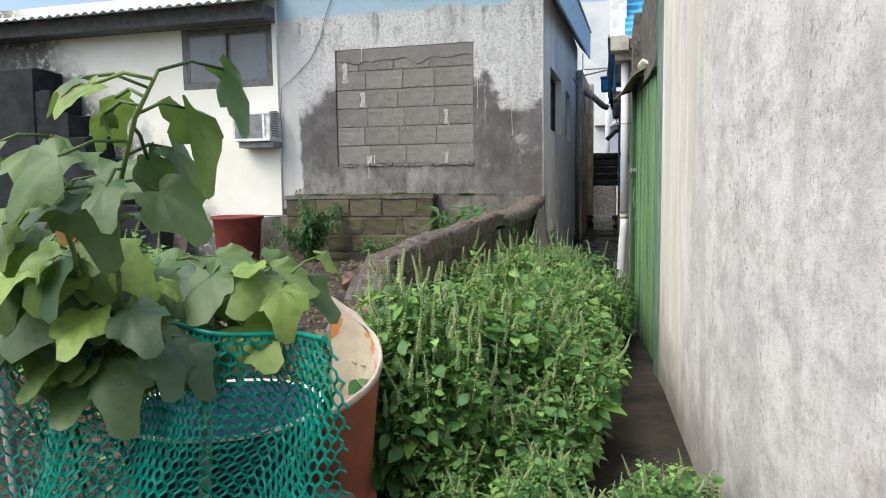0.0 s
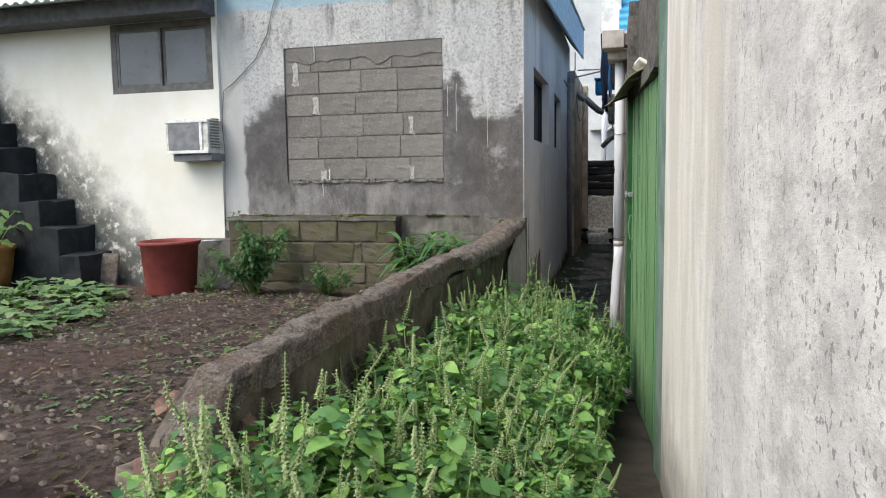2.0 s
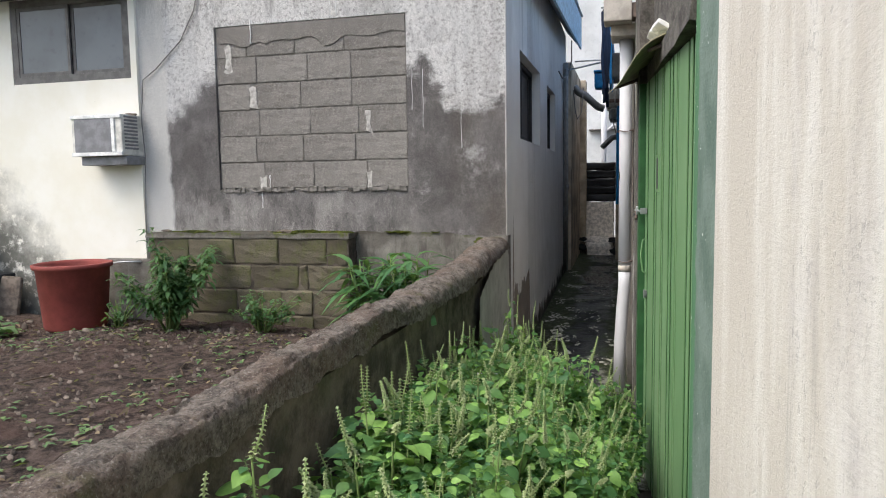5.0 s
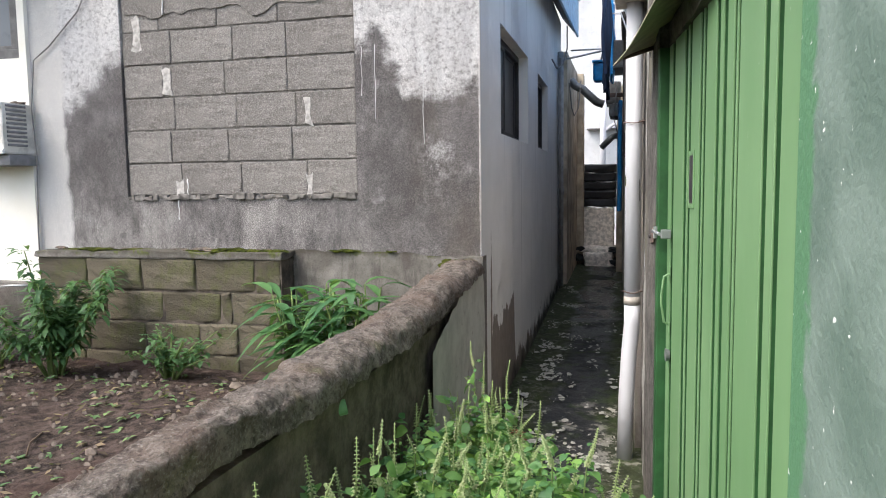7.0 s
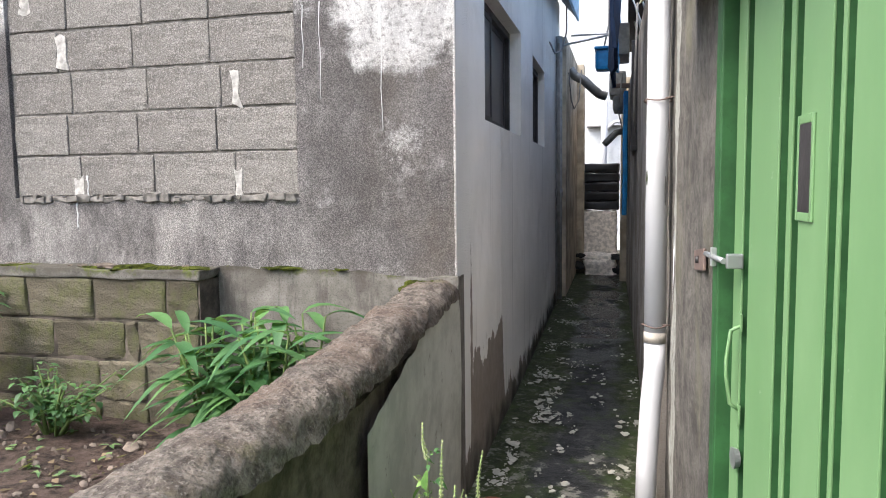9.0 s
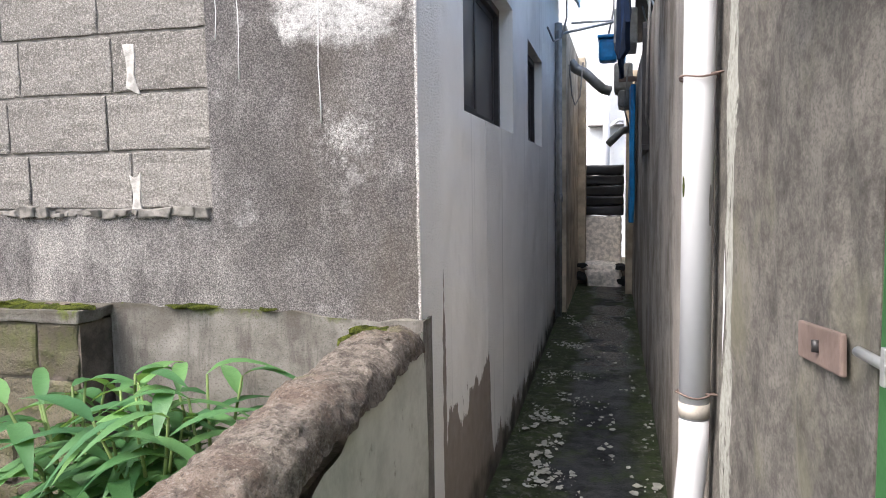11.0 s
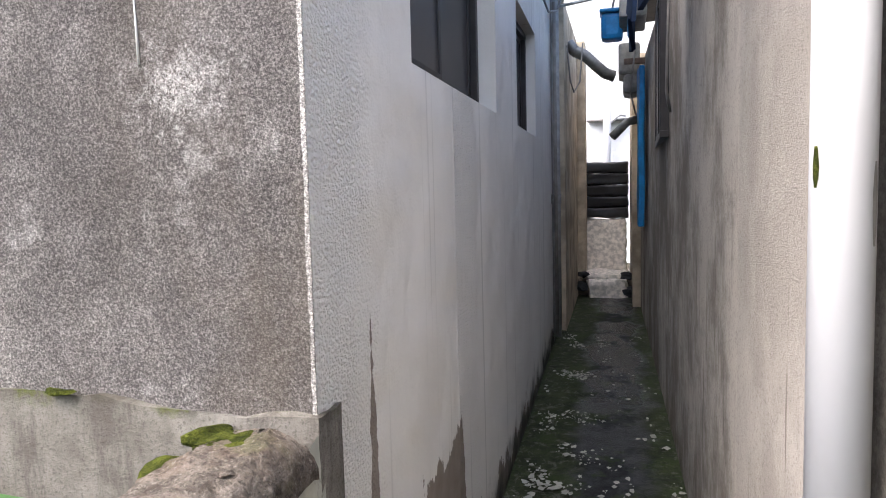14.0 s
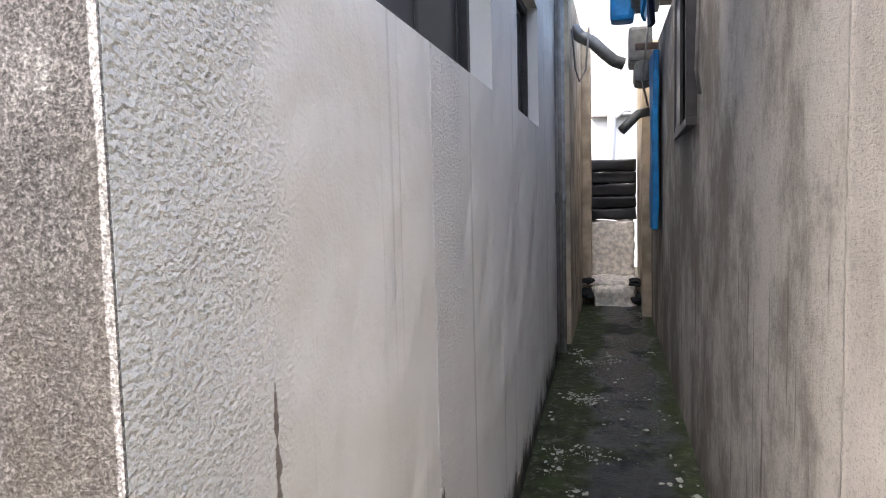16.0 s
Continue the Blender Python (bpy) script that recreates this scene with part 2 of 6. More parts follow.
def make_alley_left():
    m = Mat("pale_grey_wall_paint", 0.8)
    ax = m.axes()
    mid, fine = m.noise(2.4, 6, 0.6), m.noise(105, 2, 0.5, (1, 1, 1.3))
    c = m.mix(m.step(mid, 0.35, 0.65), (0.82, 0.805, 0.765), (0.87, 0.855, 0.815))
    runs = m.noise(16, 3, 0.5, (1, 1, 0.02))
    c = m.mix(m.math("MULTIPLY", m.step(runs, 0.6, 0.68), 0.4), c, (0.42, 0.41, 0.38))
    patch = m.math("MULTIPLY", m.step(ax[1], 7.16, 7.22), m.step(ax[1], 8.15, 8.05))
    edge = m.math("ADD", ax[2], m.math("SUBTRACT", m.math("MULTIPLY", m.math("SUBTRACT", m.noise(6, 6, 0.7, (1, 1, 0.5)), 0.5), 0.7), m.math("MULTIPLY", patch, 0.42)))
    peel = m.step(edge, 0.73, 0.715)
    sliver = m.math("ADD", m.math("ABSOLUTE", m.math("SUBTRACT", ax[1], 7.21)), m.math("ADD", m.math("MULTIPLY", m.math("SUBTRACT", m.noise(18, 4), 0.5), 0.04), m.math("MULTIPLY", m.step(ax[2], 1.3, 1.8), 0.026)))
    peel = m.math("MAXIMUM", peel, m.math("MULTIPLY", m.step(sliver, 0.026, 0.022), m.step(ax[2], 1.75, 1.72)))
    c = m.mix(peel, c, m.mix(m.noise(18, 5), (0.2, 0.165, 0.14), (0.33, 0.29, 0.25)))
    damp = m.step(m.math("ADD", ax[2], m.math("ADD", m.math("MULTIPLY", m.noise(5, 5), 0.5), m.math("MULTIPLY", ax[1], -0.04))), 0.7, 0.45)
    c = m.mix(damp, c, (0.045, 0.045, 0.035))
    rough_zone = m.math("MAXIMUM", m.step(m.math("ADD", ax[1], m.math("MULTIPLY", m.math("SUBTRACT", m.noise(5, 5), 0.5), 0.4)), 7.32, 7.08), m.math("MULTIPLY", m.step(ax[1], 8.0, 8.03), m.step(ax[1], 8.4, 8.3)))
    m.bump(m.math("MULTIPLY", fine, m.math("ADD", m.math("MULTIPLY", rough_zone, 0.9), 0.1)), 1.0, 0.014)
    m.bump(m.noise(3.5, 3, 0.45), 0.7, 0.06).bump(m.noise(70, 5, 0.7), 0.3, 0.004).bump(m.math("SUBTRACT", 1.0, peel), 0.7, 0.003)
    return m.done(c)


def make_alley_right():
    m = Mat("brown_stained_plaster", 0.9)
    ax = m.axes()
    streak, mid, fine = m.noise(3.2, 9, 0.76, (1, 0.5, 0.34)), m.noise(8, 9, 0.82, (1, 0.4, 0.7)), m.noise(130, 4, 0.75, (1, 0.6, 1))
    near = m.step(ax[1], 7.78, 7.74)
    c = m.mix(m.step(streak, 0.4, 0.6), (0.235, 0.207, 0.176), (0.54, 0.5, 0.45))
    c = m.mix(m.math("MULTIPLY", m.step(mid, 0.52, 0.7), 0.55), c, (0.22, 0.2, 0.175))
    smooth = m.mix(m.step(streak, 0.42, 0.62), (0.36, 0.33, 0.3), (0.45, 0.415, 0.378))
    c = m.mix(m.math("MULTIPLY", near, 0.85), c, smooth)
    # thin dark drips
    drip = m.math("MULTIPLY", m.step(m.noise(26, 4, 0.6, (1, 1, 0.045), (1, 3, 9)), 0.6, 0.68), m.step(m.math("ADD", ax[2], m.math("MULTIPLY", m.noise(7, 4), 1.2)), 2.5, 2.1))
    c = m.mix(m.math("MULTIPLY", drip, 0.75), c, (0.13, 0.112, 0.092))
    low = m.step(m.math("ADD", ax[2], m.math("MULTIPLY", m.noise(6, 6, 0.7, (1, 1, 0.5)), 0.9)), 1.3, 0.85)
    c = m.mix(m.math("MULTIPLY", low, 0.8), c, (0.1, 0.088, 0.062))
    c = m.mix(m.math("MULTIPLY", m.step(fine, 0.53, 0.63), 0.4), c, (0.14, 0.12, 0.1))
    # ragged ridge of plaster where the two coats meet
    ridge = m.step(m.math("ABSOLUTE", m.math("SUBTRACT", m.math("ADD", ax[1], m.math("MULTIPLY", m.math("SUBTRACT", m.noise(22, 5, 0.7), 0.5), 0.05)), 7.8)), 0.024, 0.012)
    c = m.mix(m.math("MULTIPLY", ridge, 0.55), c, (0.62, 0.58, 0.52))
    m.bump(fine, 0.8, 0.008).bump(mid, 0.5, 0.012).bump(ridge, 0.8, 0.008)
    return m.done(c)


def make_garden_wall():
    m = Mat("rough_mortar_coping", 0.95)
    big, mid, fine = m.noise(3, 6, 0.7), m.noise(22, 6, 0.75), m.noise(110, 4, 0.7)
    c = m.mix(m.step(mid, 0.35, 0.65), (0.09, 0.074, 0.06), (0.27, 0.232, 0.195))
    c = m.mix(m.math("MULTIPLY", m.step(big, 0.46, 0.62), 0.6), c, (0.17, 0.115, 0.085))
    c = m.mix(m.math("MULTIPLY", m.step(m.noise(6, 5), 0.58, 0.7), 0.55), c, (0.13, 0.14, 0.06))
    c = m.mix(m.math("MULTIPLY", m.step(fine, 0.55, 0.65), 0.55), c, (0.38, 0.345, 0.295))
    c = m.mix(m.math("MULTIPLY", m.step(fine, 0.45, 0.38), 0.6), c, (0.05, 0.04, 0.032))
    m.bump(fine, 1.0, 0.014).bump(mid, 0.8, 0.03)
    return m.done(c)


def make_wall_side():
    m = Mat("damp_block_face", 0.9)
    ax = m.axes()
    mid = m.noise(7, 6, 0.7)
    c = m.mix(m.step(mid, 0.35, 0.65), (0.05, 0.042, 0.034), (0.16, 0.13, 0.105))
    c = m.mix(m.math("MULTIPLY", m.step(m.noise(3, 5), 0.5, 0.7), 0.5), c, (0.07, 0.085, 0.035))
    m.bump(m.noise(60, 4), 0.6, 0.012)
    return m.done(c)


def make_plinth():
    m = Mat("old_cement_plaster", 0.93)
    ax = m.axes()
    mid, fine = m.noise(5, 7, 0.72), m.noise(130, 4, 0.75)
    streak = m.noise(9, 6, 0.72, (1, 1, 0.16))
    c = m.mix(m.step(mid, 0.35, 0.65), (0.135, 0.123, 0.105), (0.235, 0.22, 0.195))
    c = m.mix(m.math("MULTIPLY", m.step(streak, 0.5, 0.64), 0.75), c, (0.095, 0.083, 0.072))
    c = m.mix(m.math("MULTIPLY", m.step(m.noise(3.2, 6, 0.7, (1, 1, 1), (3, 1, 8)), 0.55, 0.7), 0.5), c, (0.34, 0.325, 0.29))
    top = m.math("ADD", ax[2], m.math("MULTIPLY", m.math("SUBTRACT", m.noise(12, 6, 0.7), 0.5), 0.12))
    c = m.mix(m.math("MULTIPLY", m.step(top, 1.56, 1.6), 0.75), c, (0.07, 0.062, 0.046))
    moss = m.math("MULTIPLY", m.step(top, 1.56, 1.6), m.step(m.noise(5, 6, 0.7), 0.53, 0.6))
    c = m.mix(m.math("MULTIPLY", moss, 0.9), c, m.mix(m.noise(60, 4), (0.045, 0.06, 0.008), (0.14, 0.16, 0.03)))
    c = m.mix(m.math("MULTIPLY", m.step(fine, 0.53, 0.62), 0.55), c, (0.07, 0.062, 0.052))
    m.bump(fine, 0.8, 0.008).bump(mid, 0.5, 0.018)
    return m.done(c)


def make_moss():
    m = Mat("green_moss", 0.98, 0, 0.1)
    a, b = m.noise(25, 6, 0.75), m.noise(220, 4, 0.75)
    c = m.mix(m.step(a, 0.35, 0.65), (0.03, 0.04, 0.008), (0.13, 0.15, 0.025))
    c = m.mix(m.math("MULTIPLY", m.step(b, 0.5, 0.62), 0.6), c, (0.02, 0.024, 0.008))
    m.bump(b, 1.0, 0.012).bump(a, 1.0, 0.03)
    return m.done(c)


def make_block():
    m = Mat("concrete_block", 0.95)
    r = m.rnd()
    mid, fine = m.noise(7, 8, 0.78), m.noise(170, 3, 0.65)
    c = m.mix(r, (0.165, 0.153, 0.139), (0.24, 0.225, 0.206))
    c = m.mix(m.math("MULTIPLY", m.step(mid, 0.4, 0.7), 0.6), c, (0.32, 0.3, 0.275))
    c = m.mix(m.math("MULTIPLY", m.step(fine, 0.5, 0.6), 0.6), c, (0.09, 0.08, 0.07))
    c = m.mix(m.math("MULTIPLY", m.step(fine, 0.44, 0.38), 0.5), c, (0.5, 0.46, 0.42))
    m.bump(fine, 0.8, 0.008).bump(mid, 0.5, 0.012)
    return m.done(c)


def make_mossy_block():
    m = Mat("mossy_concrete_block", 0.95)
    r = m.rnd()
    mid, fine = m.noise(7, 6, 0.7), m.noise(110, 4, 0.7)
    c = m.mix(r, (0.085, 0.072, 0.05), (0.16, 0.138, 0.098))
    c = m.mix(m.math("MULTIPLY", m.step(mid, 0.45, 0.7), 0.8), c, (0.1, 0.11, 0.035))
    c = m.mix(m.math("MULTIPLY", m.step(fine, 0.52, 0.62), 0.5), c, (0.05, 0.05, 0.035))
    m.bump(fine, 0.8, 0.012).bump(mid, 0.6, 0.02)
    return m.done(c)


def make_soil():
    m = Mat("garden_soil", 0.97, 0, 0.2)
    big, mid, fine = m.noise(1.1, 5), m.noise(14, 7, 0.75), m.noise(70, 5, 0.75)
    c = m.mix(m.step(mid, 0.35, 0.65), (0.035, 0.027, 0.022), (0.15, 0.11, 0.09))
    c = m.mix(m.math("MULTIPLY", m.step(big, 0.45, 0.65), 0.5), c, (0.12, 0.07, 0.055))
    c = m.mix(m.math("MULTIPLY", m.step(fine, 0.6, 0.7), 0.6), c, (0.25, 0.2, 0.16))
    m.bump(mid, 0.9, 0.05).bump(fine, 0.9, 0.02)
    return m.done(c)


def make_ground():
    m = Mat("bare_earth", 0.95, 0, 0.2)
    mid, fine = m.noise(3, 6), m.noise(60, 5, 0.75)
    c = m.mix(m.step(mid, 0.35, 0.65), (0.028, 0.024, 0.018), (0.075, 0.064, 0.048))
    c = m.mix(m.math("MULTIPLY", m.step(fine, 0.6, 0.7), 0.5), c, (0.18, 0.16, 0.12))
    m.bump(fine, 0.8, 0.015)
    return m.done(c)


def make_alley_floor():
    m = Mat("wet_mossy_concrete", 0.55, 0, 0.22)
    ax = m.axes()
    big, mid, fine = m.noise(2.2, 6, 0.65), m.noise(10, 7, 0.75), m.noise(80, 4)
    c = m.mix(m.step(mid, 0.35, 0.68), (0.016, 0.017, 0.018), (0.05, 0.051, 0.052))
    off = m.math("ABSOLUTE", m.math("ADD", ax[0], 0.14))
    side = m.step(m.math("ADD", off, m.math("MULTIPLY", m.math("SUBTRACT", big, 0.5), 0.5)), 0.12, 0.26)
    c = m.mix(m.math("MULTIPLY", side, 0.85), c, m.mix(m.step(mid, 0.3, 0.7), (0.016, 0.022, 0.008), (0.055, 0.068, 0.026)))
    c = m.mix(m.math("MULTIPLY", m.math("MULTIPLY", side, m.step(m.noise(18, 7, 0.8, (1, 1, 1), (3, 1, 1)), 0.53, 0.6)), 0.55), c, (0.17, 0.168, 0.14))
    lime = m.math("MULTIPLY", m.step(ax[1], 8.4, 7.0), m.step(m.noise(7, 8, 0.78, (1, 1, 1), (1, 1, 4)), 0.53, 0.58))
    c = m.mix(m.math("MULTIPLY", lime, 0.75), c, (0.3, 0.29, 0.255))
    c = m.mix(m.math("MULTIPLY", m.step(m.noise(5, 7, 0.75, (1, 1, 1), (2, 2, 2)), 0.52, 0.6), 0.55), c, (0.04, 0.062, 0.015))
    m.bump(mid, 0.5, 0.014).bump(fine, 0.4, 0.005)
    wet = m.mix(m.step(ax[1], 8.5, 11.0), (0.5, 0.5, 0.5), (0.2, 0.2, 0.2))
    return m.done(c, m.mix(m.math("MAXIMUM", side, m.step(big, 0.5, 0.62)), wet, (0.8, 0.8, 0.8)))


def make_leaf(name, young, old, vein=0.25, rough=0.5, single=False):
    m = Mat(name, rough, 0, 0.4)
    r = m.rnd() if single else m.island()
    c = m.ramp(r, (0.0, old), (0.6, tuple(0.65 * b + 0.35 * a for a, b in zip(young, old))), (1.0, young))
    c = m.mix(m.math("MULTIPLY", m.step(m.noise(40, 4), 0.45, 0.7), vein), c, tuple(x * 0.55 for x in old))
    m.bump(m.noise(90, 3), 0.35, 0.004)
    m.put(m.b.inputs["Base Color"], c)
    tr = m.t.nodes.new("ShaderNodeBsdfTranslucent")
    m.put(tr.inputs[0], m.mix(0.5, c, (0.25, 0.4, 0.04)))
    mx = m.t.nodes.new("ShaderNodeMixShader")
    mx.inputs[0].default_value = 0.28
    m.link(m.b.outputs[0], mx.inputs[1])
    m.link(tr.outputs[0], mx.inputs[2])
    m.link(mx.outputs[0], m.t.nodes["Material Output"].inputs[0])
    return m.m


def make_gate():
    m = Mat("green_gate_paint", 0.42, 0, 0.5)
    a, b = m.noise(2.2, 5, 0.6, (1, 1, 0.4)), m.noise(35, 5, 0.6)
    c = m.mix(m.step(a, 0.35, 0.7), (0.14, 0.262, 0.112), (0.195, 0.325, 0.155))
    c = m.mix(m.math("MULTIPLY", m.step(b, 0.66, 0.74), 0.5), c, (0.35, 0.42, 0.3))
    m.bump(b, 0.1, 0.002)
    return m.done(c)


def make_jamb():
    m = Mat("grey_green_jamb_paint", 0.8)
    ax = m.axes()
    a, b = m.noise(5, 6), m.noise(70, 4)
    c = m.mix(m.step(a, 0.35, 0.65), (0.115, 0.165, 0.13), (0.185, 0.24, 0.2))
    e = m.math("ADD", ax[1], m.math("MULTIPLY", m.math("SUBTRACT", m.noise(25, 5), 0.5), 0.09))
    c = m.mix(m.step(e, 4.17, 4.2), c, (0.09, 0.2, 0.1))
    c = m.mix(m.math("MULTIPLY", m.step(m.noise(50, 3), 0.7, 0.73), 0.9), c, (0.75, 0.75, 0.7))
    m.bump(b, 0.5, 0.006)
    return m.done(c)


def make_pipe():
    m = Mat("white_pvc", 0.62, 0, 0.3)
    a = m.noise(3, 5, 0.6, (1, 1, 0.4))
    c = m.mix(m.step(a, 0.45, 0.75), (0.6, 0.6, 0.62), (0.5, 0.495, 0.5))
    c = m.mix(m.math("MULTIPLY", m.step(m.noise(20, 4, 0.6, (1, 1, 0.2)), 0.68, 0.8), 0.5), c, (0.4, 0.37, 0.33))
    return m.done(c)


def make_pot(name, base, inner=None):
    m = Mat(name, 0.75)
    a, b = m.noise(6, 6, 0.7), m.noise(50, 4)
    c = m.mix(m.step(a, 0.35, 0.7), tuple(x * 0.7 for x in base), base)
    if inner:
        c = m.mix(m.step(m.noise(7, 3, 0.5), 0.6, 0.62), c, inner)
    m.bump(b, 0.3, 0.006)
    return m.done(c)


def make_glass(name="window_glass"):
    m = Mat(name, 0.3, 0, 0.3)
    return m.done(m.mix(m.noise(2, 3), (0.04, 0.038, 0.04), (0.065, 0.06, 0.062)))


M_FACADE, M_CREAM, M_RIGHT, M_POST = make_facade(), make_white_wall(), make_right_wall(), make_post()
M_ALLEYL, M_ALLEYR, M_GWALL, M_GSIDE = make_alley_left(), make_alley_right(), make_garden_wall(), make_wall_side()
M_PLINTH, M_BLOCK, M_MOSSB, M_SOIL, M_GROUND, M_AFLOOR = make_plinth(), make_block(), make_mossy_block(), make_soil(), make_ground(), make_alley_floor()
M_BASIL = make_leaf("basil_leaf", (0.3, 0.5, 0.11), (0.05, 0.145, 0.05), 0.26, 0.5)
M_SPIKE = make_leaf("flower_spike", (0.52, 0.56, 0.33), (0.33, 0.42, 0.18), 0.3, 0.8)
M_STEM = plain("green_stem", (0.14, 0.2, 0.06), 0.7)
M_VINE = make_leaf("vine_leaf", (0.26, 0.36, 0.07), (0.05, 0.095, 0.055), 0.35, 0.45, True)
M_BLADE = make_leaf("ginger_leaf", (0.14, 0.28, 0.09), (0.045, 0.13, 0.05), 0.25, 0.5, True)
M_SHRUB = make_leaf("shrub_leaf", (0.13, 0.25, 0.09), (0.05, 0.12, 0.045))
M_CREEP = make_leaf("creeper_leaf", (0.22, 0.32, 0.12), (0.08, 0.15, 0.065), 0.3, 0.7)
M_CREEPLEAF = make_leaf("potted_leaf", (0.28, 0.42, 0.13), (0.1, 0.2, 0.07), 0.25, 0.5, True)
M_TWIG = plain("brown_twig", (0.1, 0.07, 0.045), 0.9)
M_GATE, M_JAMB, M_PIPE, M_GLASS = make_gate(), make_jamb(), make_pipe(), make_glass()
M_MOSS = make_moss()
# blue-grey base colour paints the sky's reflection into the panes
M_SKYGLASS = plain("sky_toned_window_glass", (0.15, 0.165, 0.18), 0.08, 0.0, 0.1, 2.0, 0.0)
# dark paint of the edge bar; also painted-in shade for the gate's grooves
M_GATEDARK = plain("dark_bar_paint_and_rib_shade", (0.03, 0.095, 0.032), 0.5)
M_TERRA = make_pot("terracotta", (0.3, 0.1, 0.055))
M_TERRAIN = make_pot("limed_terracotta", (0.56, 0.48, 0.36), (0.48, 0.19, 0.06))
M_RIM = make_pot("limed_rim", (0.5, 0.43, 0.36))
M_REDPOT = make_pot("red_plastic", (0.27, 0.062, 0.05))
M_YELPOT = make_pot("ochre_clay", (0.38, 0.2, 0.06))
M_NET = plain("green_netting_plastic", (0.004, 0.2, 0.14), 0.42)
# window frames; the same dark colour stands for unlit openings
M_FRAMEGAP = plain("dark_frame_and_unlit_gap", (0.035, 0.032, 0.033), 0.4)
M_GREYFRAME = plain("grey_window_frame", (0.13, 0.125, 0.12), 0.5)
M_WHITE = plain("white_paint", (0.76, 0.76, 0.74), 0.6)
M_ACBODY = plain("aged_white_casing", (0.62, 0.6, 0.55), 0.6)
M_ACGRILL = plain("grey_condenser_fins", (0.21, 0.21, 0.22), 0.6)
M_STAIR = plain("algae_black_concrete", (0.02, 0.022, 0.024), 0.95, 0, 0.35, 6, 0.5)
M_BEAM = plain("weathered_dark_beam", (0.115, 0.115, 0.12), 0.85)
M_PALEMORTAR = plain("pale_mortar", (0.42, 0.4, 0.37), 0.95, 0, 0.3, 30, 0.5)
M_CRUMB = plain("crumbled_grey_mortar", (0.17, 0.158, 0.142), 0.97, 0, 0.35, 25, 0.6)
M_DARKW = plain("dark_timber", (0.035, 0.03, 0.027), 0.85)
M_ROOF = plain("weathered_roof_sheet", (0.62, 0.65, 0.66), 0.6)
M_BLUE = plain("blue_roof_paint", (0.09, 0.36, 0.62), 0.5)
M_PALEBLUE = plain("pale_blue_paint", (0.5, 0.68, 0.8), 0.7)
M_SOFFIT = plain("grey_soffit", (0.3, 0.31, 0.31), 0.85)
M_BEIGE = plain("beige_gutter", (0.42, 0.38, 0.33), 0.7)
M_BROWN = plain("brown_fascia", (0.22, 0.17, 0.14), 0.8)
M_CLOTHBLUE = plain("navy_cloth", (0.015, 0.03, 0.07), 0.9)
M_BLUEPLAST = plain("bright_blue_plastic", (0.01, 0.17, 0.42), 0.45)
M_GREENPIPE = plain("green_pipe_plastic", (0.13, 0.26, 0.12), 0.5)
M_STEEL = plain("galvanised_steel", (0.45, 0.46, 0.46), 0.4, 0.7)
M_RUST = plain("rusty_iron", (0.17, 0.125, 0.108), 0.7, 0.3)
M_AWN = plain("olive_sheet_metal", (0.36, 0.34, 0.22), 0.6)
M_RAG = plain("dusty_cloth", (0.78, 0.73, 0.66), 0.95, 0, 0.25, 20, 0.4)
M_BLACKPL = plain("black_plastic", (0.018, 0.018, 0.02), 0.35)
M_DUCT = plain("foil_duct", (0.2, 0.2, 0.19), 0.45, 0.5)
M_ACOUT = plain("grey_appliance", (0.22, 0.22, 0.21), 0.6)
M_BEIGEWALL = plain("beige_far_wall", (0.42, 0.36, 0.27), 0.9, 0, 0.3, 4, 0.3)
M_FARWHITE = plain("limewash", (0.62, 0.63, 0.63), 0.9, 0, 0.1, 2, 0.2)
M_CABLE = plain("grey_cable", (0.2, 0.19, 0.18), 0.6)
M_STONE = plain("rubble_stone", (0.16, 0.13, 0.105), 0.95, 0, 0.35, 18, 0.5)
M_BRICKRED = plain("broken_red_brick", (0.17, 0.105, 0.08), 0.95, 0, 0.35, 20, 0.5)
M_FLAKE = plain("pale_flakes", (0.43, 0.425, 0.37), 0.9)
M_LITTER = make_leaf("leaf_litter", (0.3, 0.22, 0.14), (0.06, 0.04, 0.03), 0.3, 0.9)

# ---------------------------------------------------------------- mesh helpers


def part(name, bm, material, parent=None, label="", smooth=False):
    """Links a bmesh as one mesh object, under a thing or a part where one is given."""
    me = bpy.data.meshes.new(name)
    if smooth:
        for f in bm.faces:
            f.smooth = True
    bm.to_mesh(me)
    bm.free()
    me.materials.append(material)
    ob = new(name, me)
    if parent is not None:
        ob.parent = parent
    if label:
        ob["label"] = label
    return ob


def thing(name, label, category, m=None, group="", kind=""):
    """An Empty at the base of a thing, which carries its tags."""
    ob = tagged(new(name), label, category, group, kind)
    ob.empty_display_size = 0.05
    if m is not None:
        ob.matrix_basis = m
    return ob


def setting(ob, label, category):
    return tagged(ob, label, category, "", "structure")


def box(x0, x1, y0, y1, z0, z1, bevel=0.0, bm=None, m=None):
    """A box between two corners, its edges rounded by bevel."""
    own = bmesh.new()
    g = bmesh.ops.create_cube(own, size=1.0)
    bmesh.ops.transform(own, verts=g["verts"], matrix=Matrix.Translation(((x0 + x1) / 2, (y0 + y1) / 2, (z0 + z1) / 2)) @ Matrix.Diagonal((x1 - x0, y1 - y0, z1 - z0, 1)))
    if bevel:
        bmesh.ops.bevel(own, geom=own.edges[:], offset=bevel, segments=2, affect="EDGES", profile=0.6)
    if m is not None:
        bmesh.ops.transform(own, verts=own.verts, matrix=m)
    return merge(bm, own)


